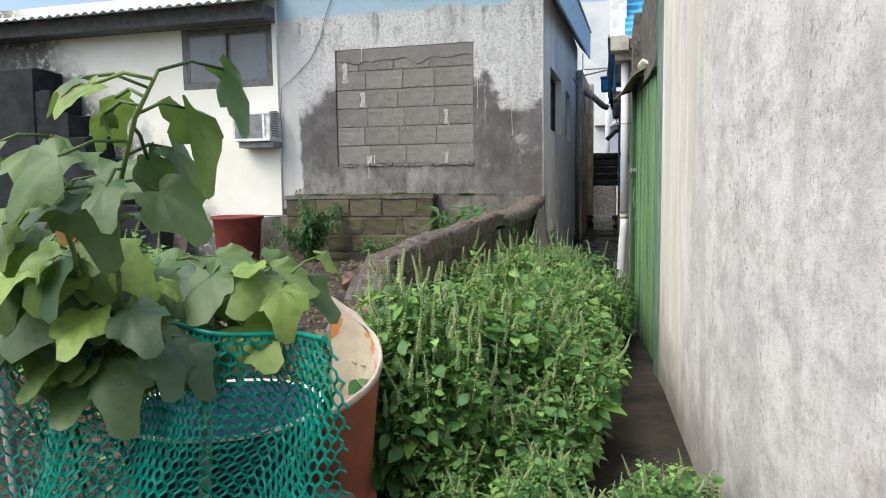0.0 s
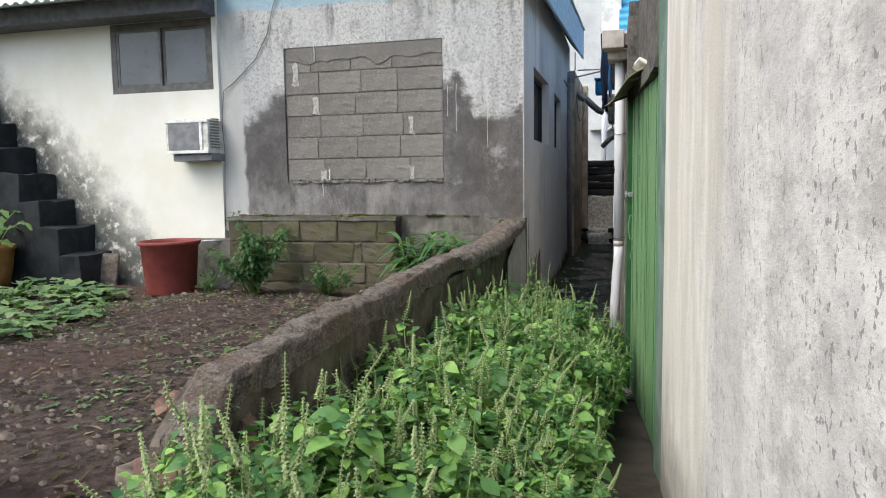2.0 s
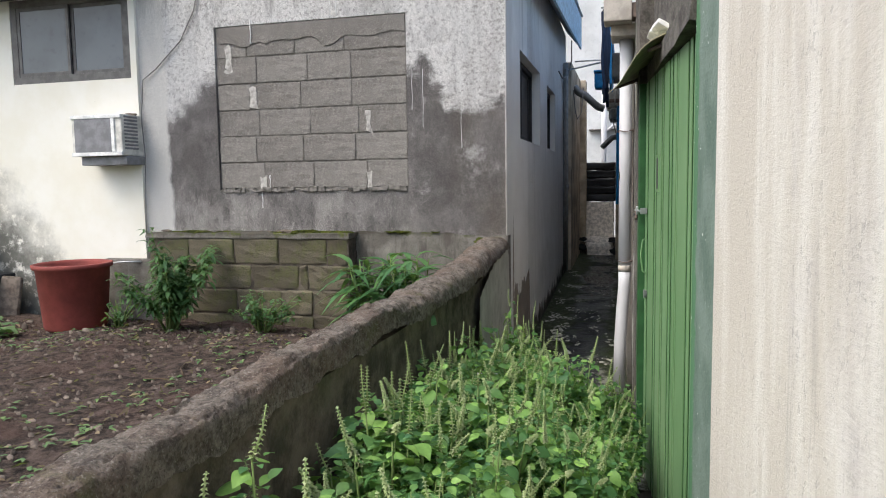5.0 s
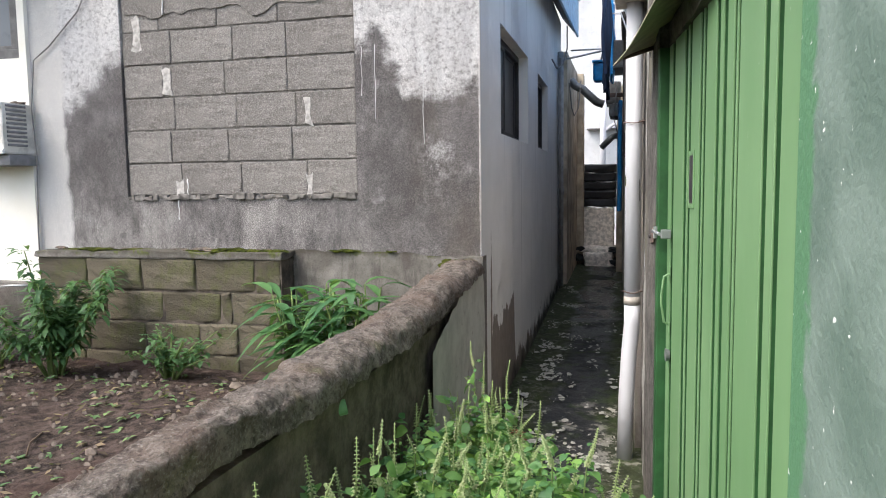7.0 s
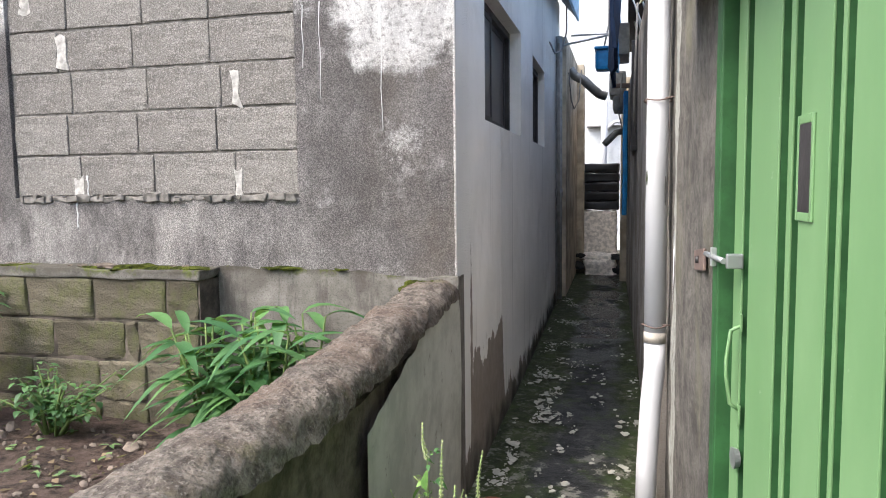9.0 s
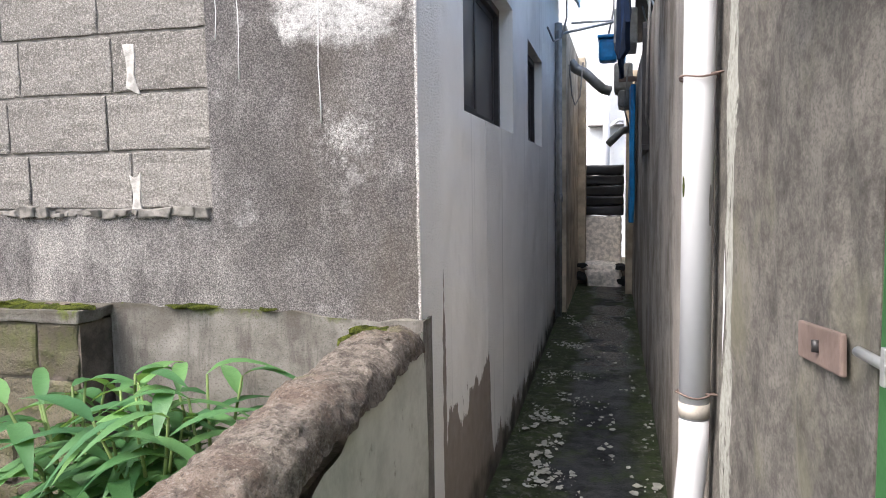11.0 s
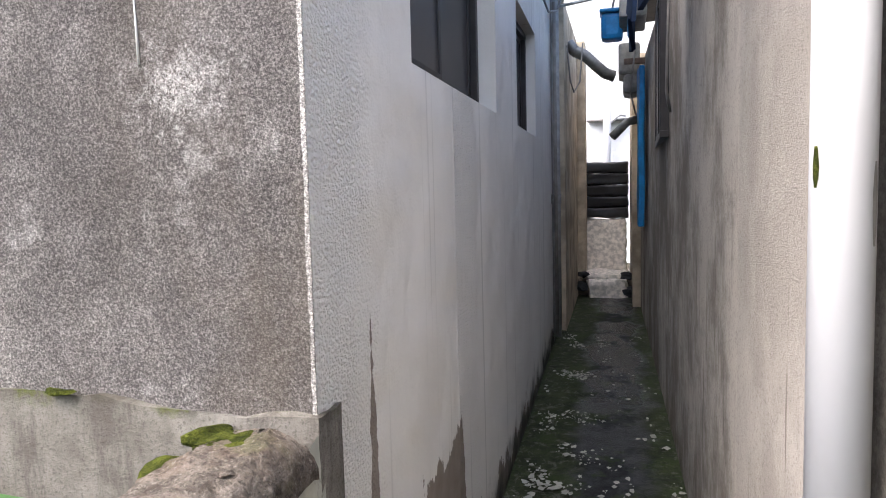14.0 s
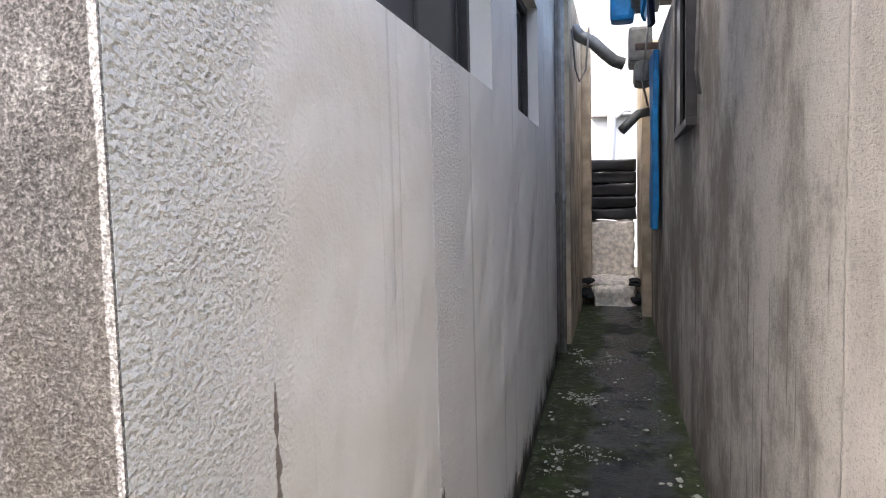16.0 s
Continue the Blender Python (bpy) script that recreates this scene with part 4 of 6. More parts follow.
# ---------------------------------------------------------------- cream house with outside steps


def build_cream_house():
    P = lambda u, z, d: (u, 6.9 + d, z)
    h = (-4.745, -3.6, 2.82, 3.5)
    w = setting(part("wall_cream", wall(P, -9.5, -3.545, 0.3, 3.9, 0.2, [h]), M_CREAM), "cream painted house wall darkened by algae beside the steps", "wall")
    window_unit("window_1", "grey framed sliding window with panes coloured like reflected sky", 1.145, 0.68, pose(-4.745, 6.93, 2.82), 2, M_GREYFRAME, 0.06, M_SKYGLASS)
    # dark sheet closes the opening, standing for the dark interior
    part("window_back", box(-4.745, -3.6, 7.08, 7.09, 2.82, 3.5), M_FRAMEGAP, w)
    # dark beam under the roof
    f = setting(part("beam_under_roof", box(-9.5, -3.55, 6.62, 6.9, 3.5, 3.66, 0.01), M_BEAM), "sooty dark timber beam under the roof edge", "beam")
    # corrugated roof
    bm = bmesh.new()
    n = 300
    rows = []
    for y, z in ((6.42, 3.66), (9.0, 4.35)):
        rows.append([bm.verts.new((-9.5 + 6.02 * k / n, y, z + 0.016 * math.sin(k * 1.05))) for k in range(n + 1)])
    for y, z in ((9.0, 4.34), (6.42, 3.645)):
        rows.append([bm.verts.new((-9.5 + 6.02 * k / n, y, z + 0.016 * math.sin(k * 1.05))) for k in range(n + 1)])
    rows.append(rows[0])
    for a, b in zip(rows, rows[1:]):
        for k in range(n):
            bm.faces.new((a[k], b[k], b[k + 1], a[k + 1])).smooth = True
    setting(part("roof_cream_house", bm, M_ROOF), "weathered pale corrugated roof sheets", "roof")
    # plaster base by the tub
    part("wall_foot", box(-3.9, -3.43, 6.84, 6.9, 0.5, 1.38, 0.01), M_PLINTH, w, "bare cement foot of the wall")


def build_steps():
    t = thing("outdoor_steps", "black algae-stained concrete steps against the cream wall", "steps", pose(0, 0, 0))
    rng = random.Random(5)
    for k in range(8):
        x1 = -4.85 - 0.22 * k
        z1 = 1.24 + 0.265 * k
        bm = box(x1 - 0.25 if k < 7 else -8.8, x1, 6.42 + 0.0 * k, 6.895, 0.5, z1, 0.012)
        bmesh.ops.subdivide_edges(bm, edges=bm.edges[:], cuts=3, use_grid_fill=True)
        roughen(bm, 0.03, 5)
        part("step", bm, M_STAIR, t)
    o = part("leaning_slab", roughen(box(-0.13, 0.13, -0.025, 0.025, 0, 0.36, 0.03), 0.012, 8), M_STONE)
    o.matrix_basis = pose(-4.82, 6.7, 0.88, -10, 4, 12)
    tagged(o, "pale stone slab leaning against the wall", "slab")


def build_ac():
    t = thing("window_air_conditioner", "aged white window air conditioner set in the cream wall", "air conditioner", pose(-4.0, 6.9, 2.13))
    w, h, d = 0.46, 0.39, 0.22
    part("casing", box(0, w, -d, 0.12, 0.07, h, 0.012), M_ACBODY, t)
    part("back_grille", box(0.03, w - 0.09, -d - 0.008, -d + 0.01, 0.1, h - 0.03, 0.004), M_ACGRILL, t, "grey condenser grille")
    g = part("front_rim", box(0.0, w, -d - 0.012, -d + 0.006, 0.07, 0.1, 0.004), M_WHITE, t)
    part("front_rim", box(0.0, w, -d - 0.012, -d + 0.006, h - 0.032, h - 0.004, 0.004), M_WHITE, t)
    part("front_rim", box(w - 0.09, w - 0.06, -d - 0.012, -d + 0.006, 0.1, h - 0.03, 0.004), M_WHITE, t)
    for k in range(10):
        part("side_louvre", box(w - 0.004, w + 0.006, -d + 0.03, -0.04, 0.12 + 0.027 * k, 0.135 + 0.027 * k, 0.003), M_ACGRILL, t)
    part("drip_tray", box(0.05, w + 0.01, -d + 0.03, 0.05, 0.0, 0.068, 0.008), M_ACGRILL, t, "dark drip tray")
    rng = random.Random(2)
    bm = bmesh.new()
    for k in range(14):
        rock(k, rng.uniform(0.012, 0.022), bm, pose(rng.uniform(0.02, w), rng.uniform(-0.1, 0.0), h + 0.005), (1.6, 1, 0.6))
    part("mortar_crumbs", bm, M_STONE, t)
    return t


build_cream_house()
build_steps()
build_ac()

# ---------------------------------------------------------------- right side: plastered wall, gate, post, alley wall


def slanted(u, z, d):
    """A place on the line of the right-hand walls."""
    return (right_x(u) + d, u - 0.066 * d, z)


def build_right():
    w = setting(part("wall_right", wall(slanted, -6.0, 3.87, 0.1, 3.1, 0.25), M_RIGHT), "tall lime-plastered wall streaked with dark weather stains", "wall")
    bm = wall(lambda u, z, d: slanted(u, z, d + 0.006), 3.87, 4.255, 0.1, 3.1, 0.25)
    setting(part("wall_gate_jamb", bm, M_JAMB), "gate jamb roughly painted grey-green", "wall")
    bm = wall(lambda u, z, d: (0.278 - 0.012 * (u - 5.6) + d, u, z), 5.65, 6.97, 0.1, 3.05, 0.25)
    bmesh.ops.subdivide_edges(bm, edges=bm.edges[:], cuts=16, use_grid_fill=True)
    roughen(bm, 0.012, 9)
    setting(part("wall_gate_post", bm, M_POST), "weathered cement wall with a strip of old white paint", "wall")
    bm = wall(lambda u, z, d: slanted(u, z, d + 0.02), 4.257, 5.645, 2.5, 3.1, 0.22)
    setting(part("wall_over_gate", bm, M_POST), "bare grey cement over the gate", "wall")
    bm = wall(lambda u, z, d: slanted(u, z, d - 0.012), 4.26, 5.645, 2.415, 2.498, 0.16)
    bmesh.ops.subdivide_edges(bm, edges=bm.edges[:], cuts=10, use_grid_fill=True)
    setting(part("gate_lintel", roughen(bm, 0.008, 14), M_POST), "rough cement lintel over the gate", "lintel")
    # alley wall
    setting(part("wall_alley_near", wall(lambda u, z, d: (0.228 - 0.02 * (u - 7) + d, u, z), 6.975, 7.78, 0.3, 3.06, 0.2), M_ALLEYR), "smooth beige plastered alley wall", "wall")
    hole = (9.95, 11.0, 2.23, 3.1)
    w = setting(part("wall_alley_far", wall(lambda u, z, d: (0.222 - 0.02 * (u - 7.78) + d, u, z), 7.782, 13.3, 0.3, 3.12, 0.2, [hole]), M_ALLEYR), "brown water-stained plastered alley wall", "wall")
    window_unit("window_4", "shuttered dark window in the stained alley wall", 1.05, 0.87, pose(0.175, 11.0, 2.23, 0, 0, -91.2), 2)
    # added dark backing instead of an unlit interior
    part("window_back", box(0.32, 0.325, 9.9, 11.0, 2.2, 3.1), M_FRAMEGAP, w)


# flat ribs of the gate sheet, from and to, along the gate
RIBS = ((4.24, 4.452), (4.475, 4.528), (4.55, 4.727), (4.735, 4.757), (4.767, 4.834), (4.861, 4.902), (4.928, 5.044), (5.064, 5.085), (5.107, 5.229), (5.256, 5.285), (5.321, 5.49), (5.526, 5.595))


def build_gate():
    y0, y1, z0, z1 = 4.235, 5.645, 0.5, 2.41
    ang = math.degrees(math.atan(0.108))
    t = thing("green_gate", "closed light green ribbed sheet-steel gate", "gate", pose(0.456, y0, z0, 0, 0, 90 + ang))
    L, H = (y1 - y0) / math.cos(radians(ang)), z1 - z0
    # local: x runs along the gate, +y towards the path
    flats = []
    for c0, c1 in RIBS:
        flats.append(((c0 - y0) * L / (y1 - y0) + 0.005, (c1 - y0) * L / (y1 - y0) - 0.005))
    # groove shade is put into the colour: backing and rib sides darker than the panels
    part("backing_sheet", box(0.0, L, -0.04, -0.028, 0.002, H - 0.002), M_GATEDARK, t, "gate sheet between the ribs, coloured dark as groove shade")
    for a, c in flats:
        p = part("panel", box(a, c, -0.004, 0.0, 0, H, 0.0015), M_GATE, t)
        part("rib_side", box(a + 0.001, c - 0.001, -0.028, -0.004, 0.001, H - 0.001), M_GATEDARK, p, "side of the rib, coloured darker to stand for shade")
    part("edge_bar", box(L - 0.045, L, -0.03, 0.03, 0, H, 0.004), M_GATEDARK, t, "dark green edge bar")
    part("edge_bar", box(-0.012, 0.012, -0.03, 0.012, 0, H, 0.005), M_GATE, t)
    # mail slot
    sx, sz = 5.2 - y0, 1.905 - z0
    s = part("slot_frame", box(sx - 0.034, sx - 0.024, 0.0, 0.004, sz - 0.01, sz + 0.15, 0.002), M_GATE, t)
    for (a, b, c, d) in ((sx + 0.024, sx + 0.034, -0.01, 0.15), (sx - 0.024, sx + 0.024, -0.01, 0.004), (sx - 0.024, sx + 0.024, 0.136, 0.15)):
        part("slot_side", box(a, b, 0.0, 0.004, sz + c, sz + d, 0.002), M_GATE, s)
    # no hole is cut: a dark piece paints the slot's inner shade
    part("slot_hole", box(sx - 0.024, sx + 0.024, 0.001, 0.0036, sz + 0.004, sz + 0.136), M_FRAMEGAP, s, "black piece standing for the dark slot opening")
    # pull handle, lock and bolt
    hx, hz = 5.53 - y0, 1.5 - z0
    h = part("pull_handle", tube([(hx, 0.002, hz + 0.17), (hx + 0.006, 0.018, hz + 0.16), (hx + 0.006, 0.026, hz + 0.1), (hx + 0.006, 0.026, hz + 0.07), (hx + 0.005, 0.018, hz + 0.01), (hx, 0.002, hz)], 0.004, 8), M_GATE, t)
    part("handle_plate", box(hx - 0.01, hx + 0.01, 0.0, 0.004, hz + 0.16, hz + 0.195, 0.001), M_GATE, h)
    part("handle_plate", box(hx - 0.01, hx + 0.01, 0.0, 0.004, hz - 0.03, hz + 0.01, 0.001), M_GATE, h)
    bm = bmesh.new()
    bmesh.ops.create_cone(bm, cap_ends=True, segments=20, radius1=0.022, radius2=0.018, depth=0.012, matrix=pose(hx - 0.002, 0.006, hz - 0.1, 90))
    part("lock_disc", bm, M_STEEL, t)
    b = part("sliding_bolt", tube([(hx - 0.0, 0.036, 1.8 - z0), (hx + 0.16, 0.036, 1.8 - z0)], 0.006, 10), M_STEEL, t, "steel sliding bolt")
    part("bolt_plate", box(hx - 0.006, hx + 0.006, 0, 0.032, 1.785 - z0, 1.815 - z0, 0.003), M_STEEL, b)
    part("bolt_plate", box(hx + 0.085, hx + 0.095, 0.03, 0.042, 1.78 - z0, 1.82 - z0, 0.002), M_STEEL, b)
    # hasp on the post
    bm = box(-0.1, 0.11, -0.004, 0.004, -0.026, 0.026, 0.003)
    o = part("hasp_plate", bm, M_RUST)
    o.matrix_basis = pose(0.268, 5.84, 1.77, 0, 6, 90)
    tagged(o, "rusty iron hasp plate fixed to the gate post", "hasp")
    # dark stub on the plate stands for the shaded slot
    o2 = part("hasp_slot", tube([(0.0, 0.006, -0.008), (0.0, 0.006, 0.008)], 0.006, 8), M_FRAMEGAP, o)


def build_awning():
    t = thing("sheet_metal_awning", "bent olive sheet-metal awning over the gate corner", "awning", pose(0, 0, 0))
    bm = bmesh.new()
    c = [Vector(p) for p in ((0.40, 4.95, 2.53), (0.30, 6.15, 2.52), (0.12, 5.95, 2.44), (0.255, 4.95, 2.46))]
    n = 8
    top, bot = [], []
    for i in range(n + 1):
        ra, rb = [], []
        for j in range(n + 1):
            a, b = i / n, j / n
            p = (c[0] * (1 - a) + c[1] * a) * (1 - b) + (c[3] * (1 - a) + c[2] * a) * b
            p.z += 0.012 * math.sin(a * 5 + b * 2) - (0.03 * (b ** 4))
            ra.append(bm.verts.new(p))
            rb.append(bm.verts.new(p - Vector((0, 0, 0.005))))
        top.append(ra), bot.append(rb)
    for i in range(n):
        for j in range(n):
            bm.faces.new((top[i][j], top[i + 1][j], top[i + 1][j + 1], top[i][j + 1]))
            bm.faces.new((bot[i][j + 1], bot[i + 1][j + 1], bot[i + 1][j], bot[i][j]))
    for i in range(n):
        for q in (0, n):
            bm.faces.new((top[i][q], bot[i][q], bot[i + 1][q], top[i + 1][q]))
            bm.faces.new((top[q][i], top[q][i + 1], bot[q][i + 1], bot[q][i]))
    part("sheet", bm, M_AWN, t)
    part("bracket", tube([(0.42, 5.0, 2.5), (0.3, 5.0, 2.462)], 0.008), M_RUST, t)
    part("bracket", tube([(0.33, 6.0, 2.5), (0.16, 5.9, 2.435)], 0.008), M_RUST, t)
    o = part("torn_plastic_sheet", roughen(box(-0.05, 0.05, -0.16, 0.16, 0, 0.02, 0.005), 0.03, 9, 3), M_WHITE)
    o.matrix_basis = pose(0.36, 5.2, 2.56, 0, 25, 5)
    tagged(o, "torn piece of white plastic lying on the awning", "plastic sheet")


def build_downpipe():
    t = thing("white_downpipe", "white plastic downpipe strapped to the wall", "downpipe", pose(0, 0, 0))
    x, y = 0.207, 6.86
    part("pipe", tube([(x, y, 1.34), (x, y, 2.95)], 0.041, 20), M_PIPE, t)
    part("pipe_joint", tube([(x, y, 1.345), (x, y, 1.385)], 0.0425, 20), M_BEIGE, t)
    part("lower_pipe", tube([(x, y, 1.36), (x, y, 1.24), (x - 0.012, y - 0.005, 1.1), (x - 0.025, y - 0.02, 0.85), (x - 0.03, y - 0.03, 0.53)], 0.04, 20), M_PIPE, t)
    for z in (1.41, 2.27):
        part("wire_strap", tube([(x - 0.05 * math.cos(a), y - 0.05 * math.sin(a), z + 0.004 * math.sin(3 * a)) for a in (k * 0.33 for k in range(20))] + [(x + 0.08, y - 0.05, z + 0.01)], 0.003, 5), M_RUST, t, "rusty wire strap")
    for (a, z, h, mat, label) in ((205, 1.98, 0.055, M_MOSS, "smear of green moss"), (318, 1.93, 0.11, M_CABLE, "grey dab of cement")):
        bm = bmesh.new()
        g = []
        for i in range(9):
            zz = z + h * (i / 8 - 0.5)
            half = 8 * math.sin(math.pi * (i + 0.6) / 9.2) ** 0.5 * (1 + 0.3 * noise.noise(Vector((i * 0.7, a, 1))))
            g.append([bm.verts.new((x + 0.0416 * math.cos(radians(a + half * q)), y + 0.0416 * math.sin(radians(a + half * q)), zz)) for q in (-1, -0.5, 0, 0.5, 1)])
        for p, q in zip(g, g[1:]):
            for k in range(4):
                bm.faces.new((p[k], p[k + 1], q[k + 1], q[k]))
        part("stain", bm, mat, t, label)
    part("thin_conduit", tube([(x + 0.07, y - 0.1, 0.55), (x + 0.065, y - 0.1, 1.5), (x + 0.07, y - 0.1, 2.5)], 0.008, 8), M_PIPE, t)
    g = thing("roof_gutter", "beige box gutter with a downpipe outlet", "gutter", pose(0, 0, 0))
    part("gutter_end", box(0.07, 0.24, 6.6, 6.78, 2.93, 3.07, 0.008), M_BEIGE, g)
    part("outlet", box(0.11, 0.28, 6.72, 6.98, 2.86, 2.935, 0.01), M_BEIGE, g)
    part("gutter_run", box(0.24, 1.8, 6.62, 6.76, 2.95, 3.04, 0.006), M_BROWN, g)
    part("white_fascia", box(0.06, 0.215, 6.7, 6.72, 3.07, 3.6, 0.004), M_WHITE, g, "white end board")
    bm = bmesh.new()
    n = 60
    rows = []
    for k in range(n + 1):
        z = 3.06 + 0.6 * k / n
        y = 6.6 + 0.35 * k / n + 0.012 * math.sin(k * 0.95)
        rows.append([bm.verts.new((0.2, y, z)), bm.verts.new((2.5, y, z)), bm.verts.new((2.5, y + 0.01, z)), bm.verts.new((0.2, y + 0.01, z))])
    for a, b in zip(rows, rows[1:]):
        for k in range(4):
            bm.faces.new((a[k], a[(k + 1) % 4], b[(k + 1) % 4], b[k])).smooth = True
    setting(part("roof_blue", bm, M_BLUE), "bright blue corrugated roof sheets", "roof")
    part("cable_loop", tube([(0.42, 6.5, 3.05), (0.38, 6.3, 2.8), (0.3, 6.25, 2.74), (0.26, 6.3, 2.66), (0.27, 6.3, 2.5)], 0.008, 6), M_CABLE, g)
    # lantern-like fitting high on the plastered wall
    f = thing("wall_pipe_bracket", "beige pipe end with a bracket high on the wall", "bracket", pose(0, 0, 0))
    part("pipe_end", tube([(0.36, 4.4, 2.95), (0.5, 4.45, 2.95)], 0.06, 16), M_BEIGE, f)
    part("hook", tube([(0.42, 4.3, 2.88), (0.4, 4.3, 2.82), (0.44, 4.3, 2.8), (0.46, 4.3, 2.86)], 0.01, 8), M_RUST, f)


build_right()
build_gate()
build_awning()
build_downpipe()

# ---------------------------------------------------------------- garden wall


def build_garden_wall():
    """Low retaining wall with a rounded mortar coping that sinks and breaks away from the house."""
    bm, side = bmesh.new(), bmesh.new()
    n, K = 330, 22
    rows = []
    for i in range(n + 1):
        y = 2.15 + (6.86 - 2.15) * i / n
        far = max(0.0, min(1.0, (y - 4.3) / 0.6))
        xr = -0.55 - 0.028 * max(0.0, 5.5 - y) - 0.03 * max(0.0, min(1.0, (y - 5.9) / 0.8))
        top = 1.445 + 0.036 * min(1.6, y - 2.3) - 0.8 * max(0.0, 2.3 - y) + 0.07 * max(0.0, min(1.0, (y - 5.3) / 1.4)) + 0.02 * noise.noise(Vector((y * 2.2, 0, 7)))
        wd = 0.125 + 0.065 * far
        power = 0.2 + 0.45 * far
        ring = []
        for k in range(K + 1):
            a = math.pi * k / K
            ca = math.cos(a)
            x = xr - wd / 2 + math.copysign(abs(ca) ** (power + 0.3), ca) * wd / 2 * (1.0 + 0.08 * far)
            z = top - 0.09 + math.sin(a) ** power * 0.09 - (1 - far) * 0.03 * max(0.0, noise.noise(Vector((y * 5, k * 0.3, 3))))
            p = Vector((x, y, z))
            p += noise.noise_vector(p * 8) * (0.008 + 0.005 * far) + noise.noise_vector(p * 26) * 0.009 + noise.noise_vector(p * 65) * 0.006
            ring.append(bm.verts.new(p))
        rows.append(ring)
    for a, b in zip(rows, rows[1:]):
        for k in range(K):
            bm.faces.new((a[k], a[k + 1], b[k + 1], b[k])).smooth = True
    bm.faces.new(rows[0])
    g = []
    n = 120
    for i in range(n + 1):
        y = 2.15 + (6.82 - 2.15) * i / n
        xr = -0.565 - 0.028 * max(0.0, 5.5 - y) - 0.045 * max(0.0, min(1.0, (y - 5.7) / 0.8))
        g.append([side.verts.new((xr + dx + 0.008 * noise.noise(Vector((y * 8, z * 8, dx))), y, z)) for dx, z in ((0.02, 0.2), (0.01, 0.6), (0, 1.0), (0, 1.4 - 0.8 * max(0.0, 2.3 - y)), (-0.14, 1.4 - 0.8 * max(0.0, 2.3 - y)), (-0.14, 0.3))])
    for a, b in zip(g, g[1:]):
        for k in range(5):
            side.faces.new((a[k], a[k + 1], b[k + 1], b[k]))
    side.faces.new(g[0])
    w = setting(part("wall_garden", side, M_GSIDE), "low damp block wall holding up the garden soil", "wall")
    part("coping", bm, M_GWALL, w, "rounded rough mortar coping, broken in places")
    # pale plaster on the last stretch towards the house
    bm = bmesh.new()
    n = 24
    cols = []
    for i in range(n + 1):
        y = 5.65 + (6.93 - 5.65) * i / n
        top = 1.33 + 0.215 * (i / n) ** 0.8 + 0.025 * noise.noise(Vector((y * 9, 1, 2)))
        x = -0.53 - 0.056 * min(1.0, i / n / 0.72)
        cols.append([bm.verts.new((x + 0.006 * noise.noise(Vector((y * 6, z * 6, 0))), y, z)) for z in (0.3, 0.6, 0.9, 1.15, top)])
    for a, b in zip(cols, cols[1:]):
        for k in range(4):
            bm.faces.new((a[k], b[k], b[k + 1], a[k + 1]))
    part("plaster_patch", bm, M_PLASTERSIDE, w, "pale grey plaster with dark damp stains")


def make_plaster_side():
    m = Mat("stained_pale_plaster", 0.85)
    ax = m.axes()
    mid = m.noise(6, 6, 0.65)
    c = m.mix(m.step(mid, 0.35, 0.65), (0.4, 0.4, 0.35), (0.54, 0.54, 0.48))
    drip = m.math("ADD", ax[2], m.math("ADD", m.math("MULTIPLY", m.noise(14, 4, 0.6, (1, 1, 0.15)), 0.5), m.math("MULTIPLY", ax[1], -0.2)))
    c = m.mix(m.step(drip, 0.5, 0.54), c, (0.13, 0.115, 0.09))
    c = m.mix(m.math("MULTIPLY", m.step(m.noise(9, 6, 0.7), 0.6, 0.68), 0.6), c, (0.16, 0.15, 0.11))
    m.bump(m.noise(40, 4), 0.3, 0.006)
    return m.done(c)


M_PLASTERSIDE = make_plaster_side()
build_garden_wall()

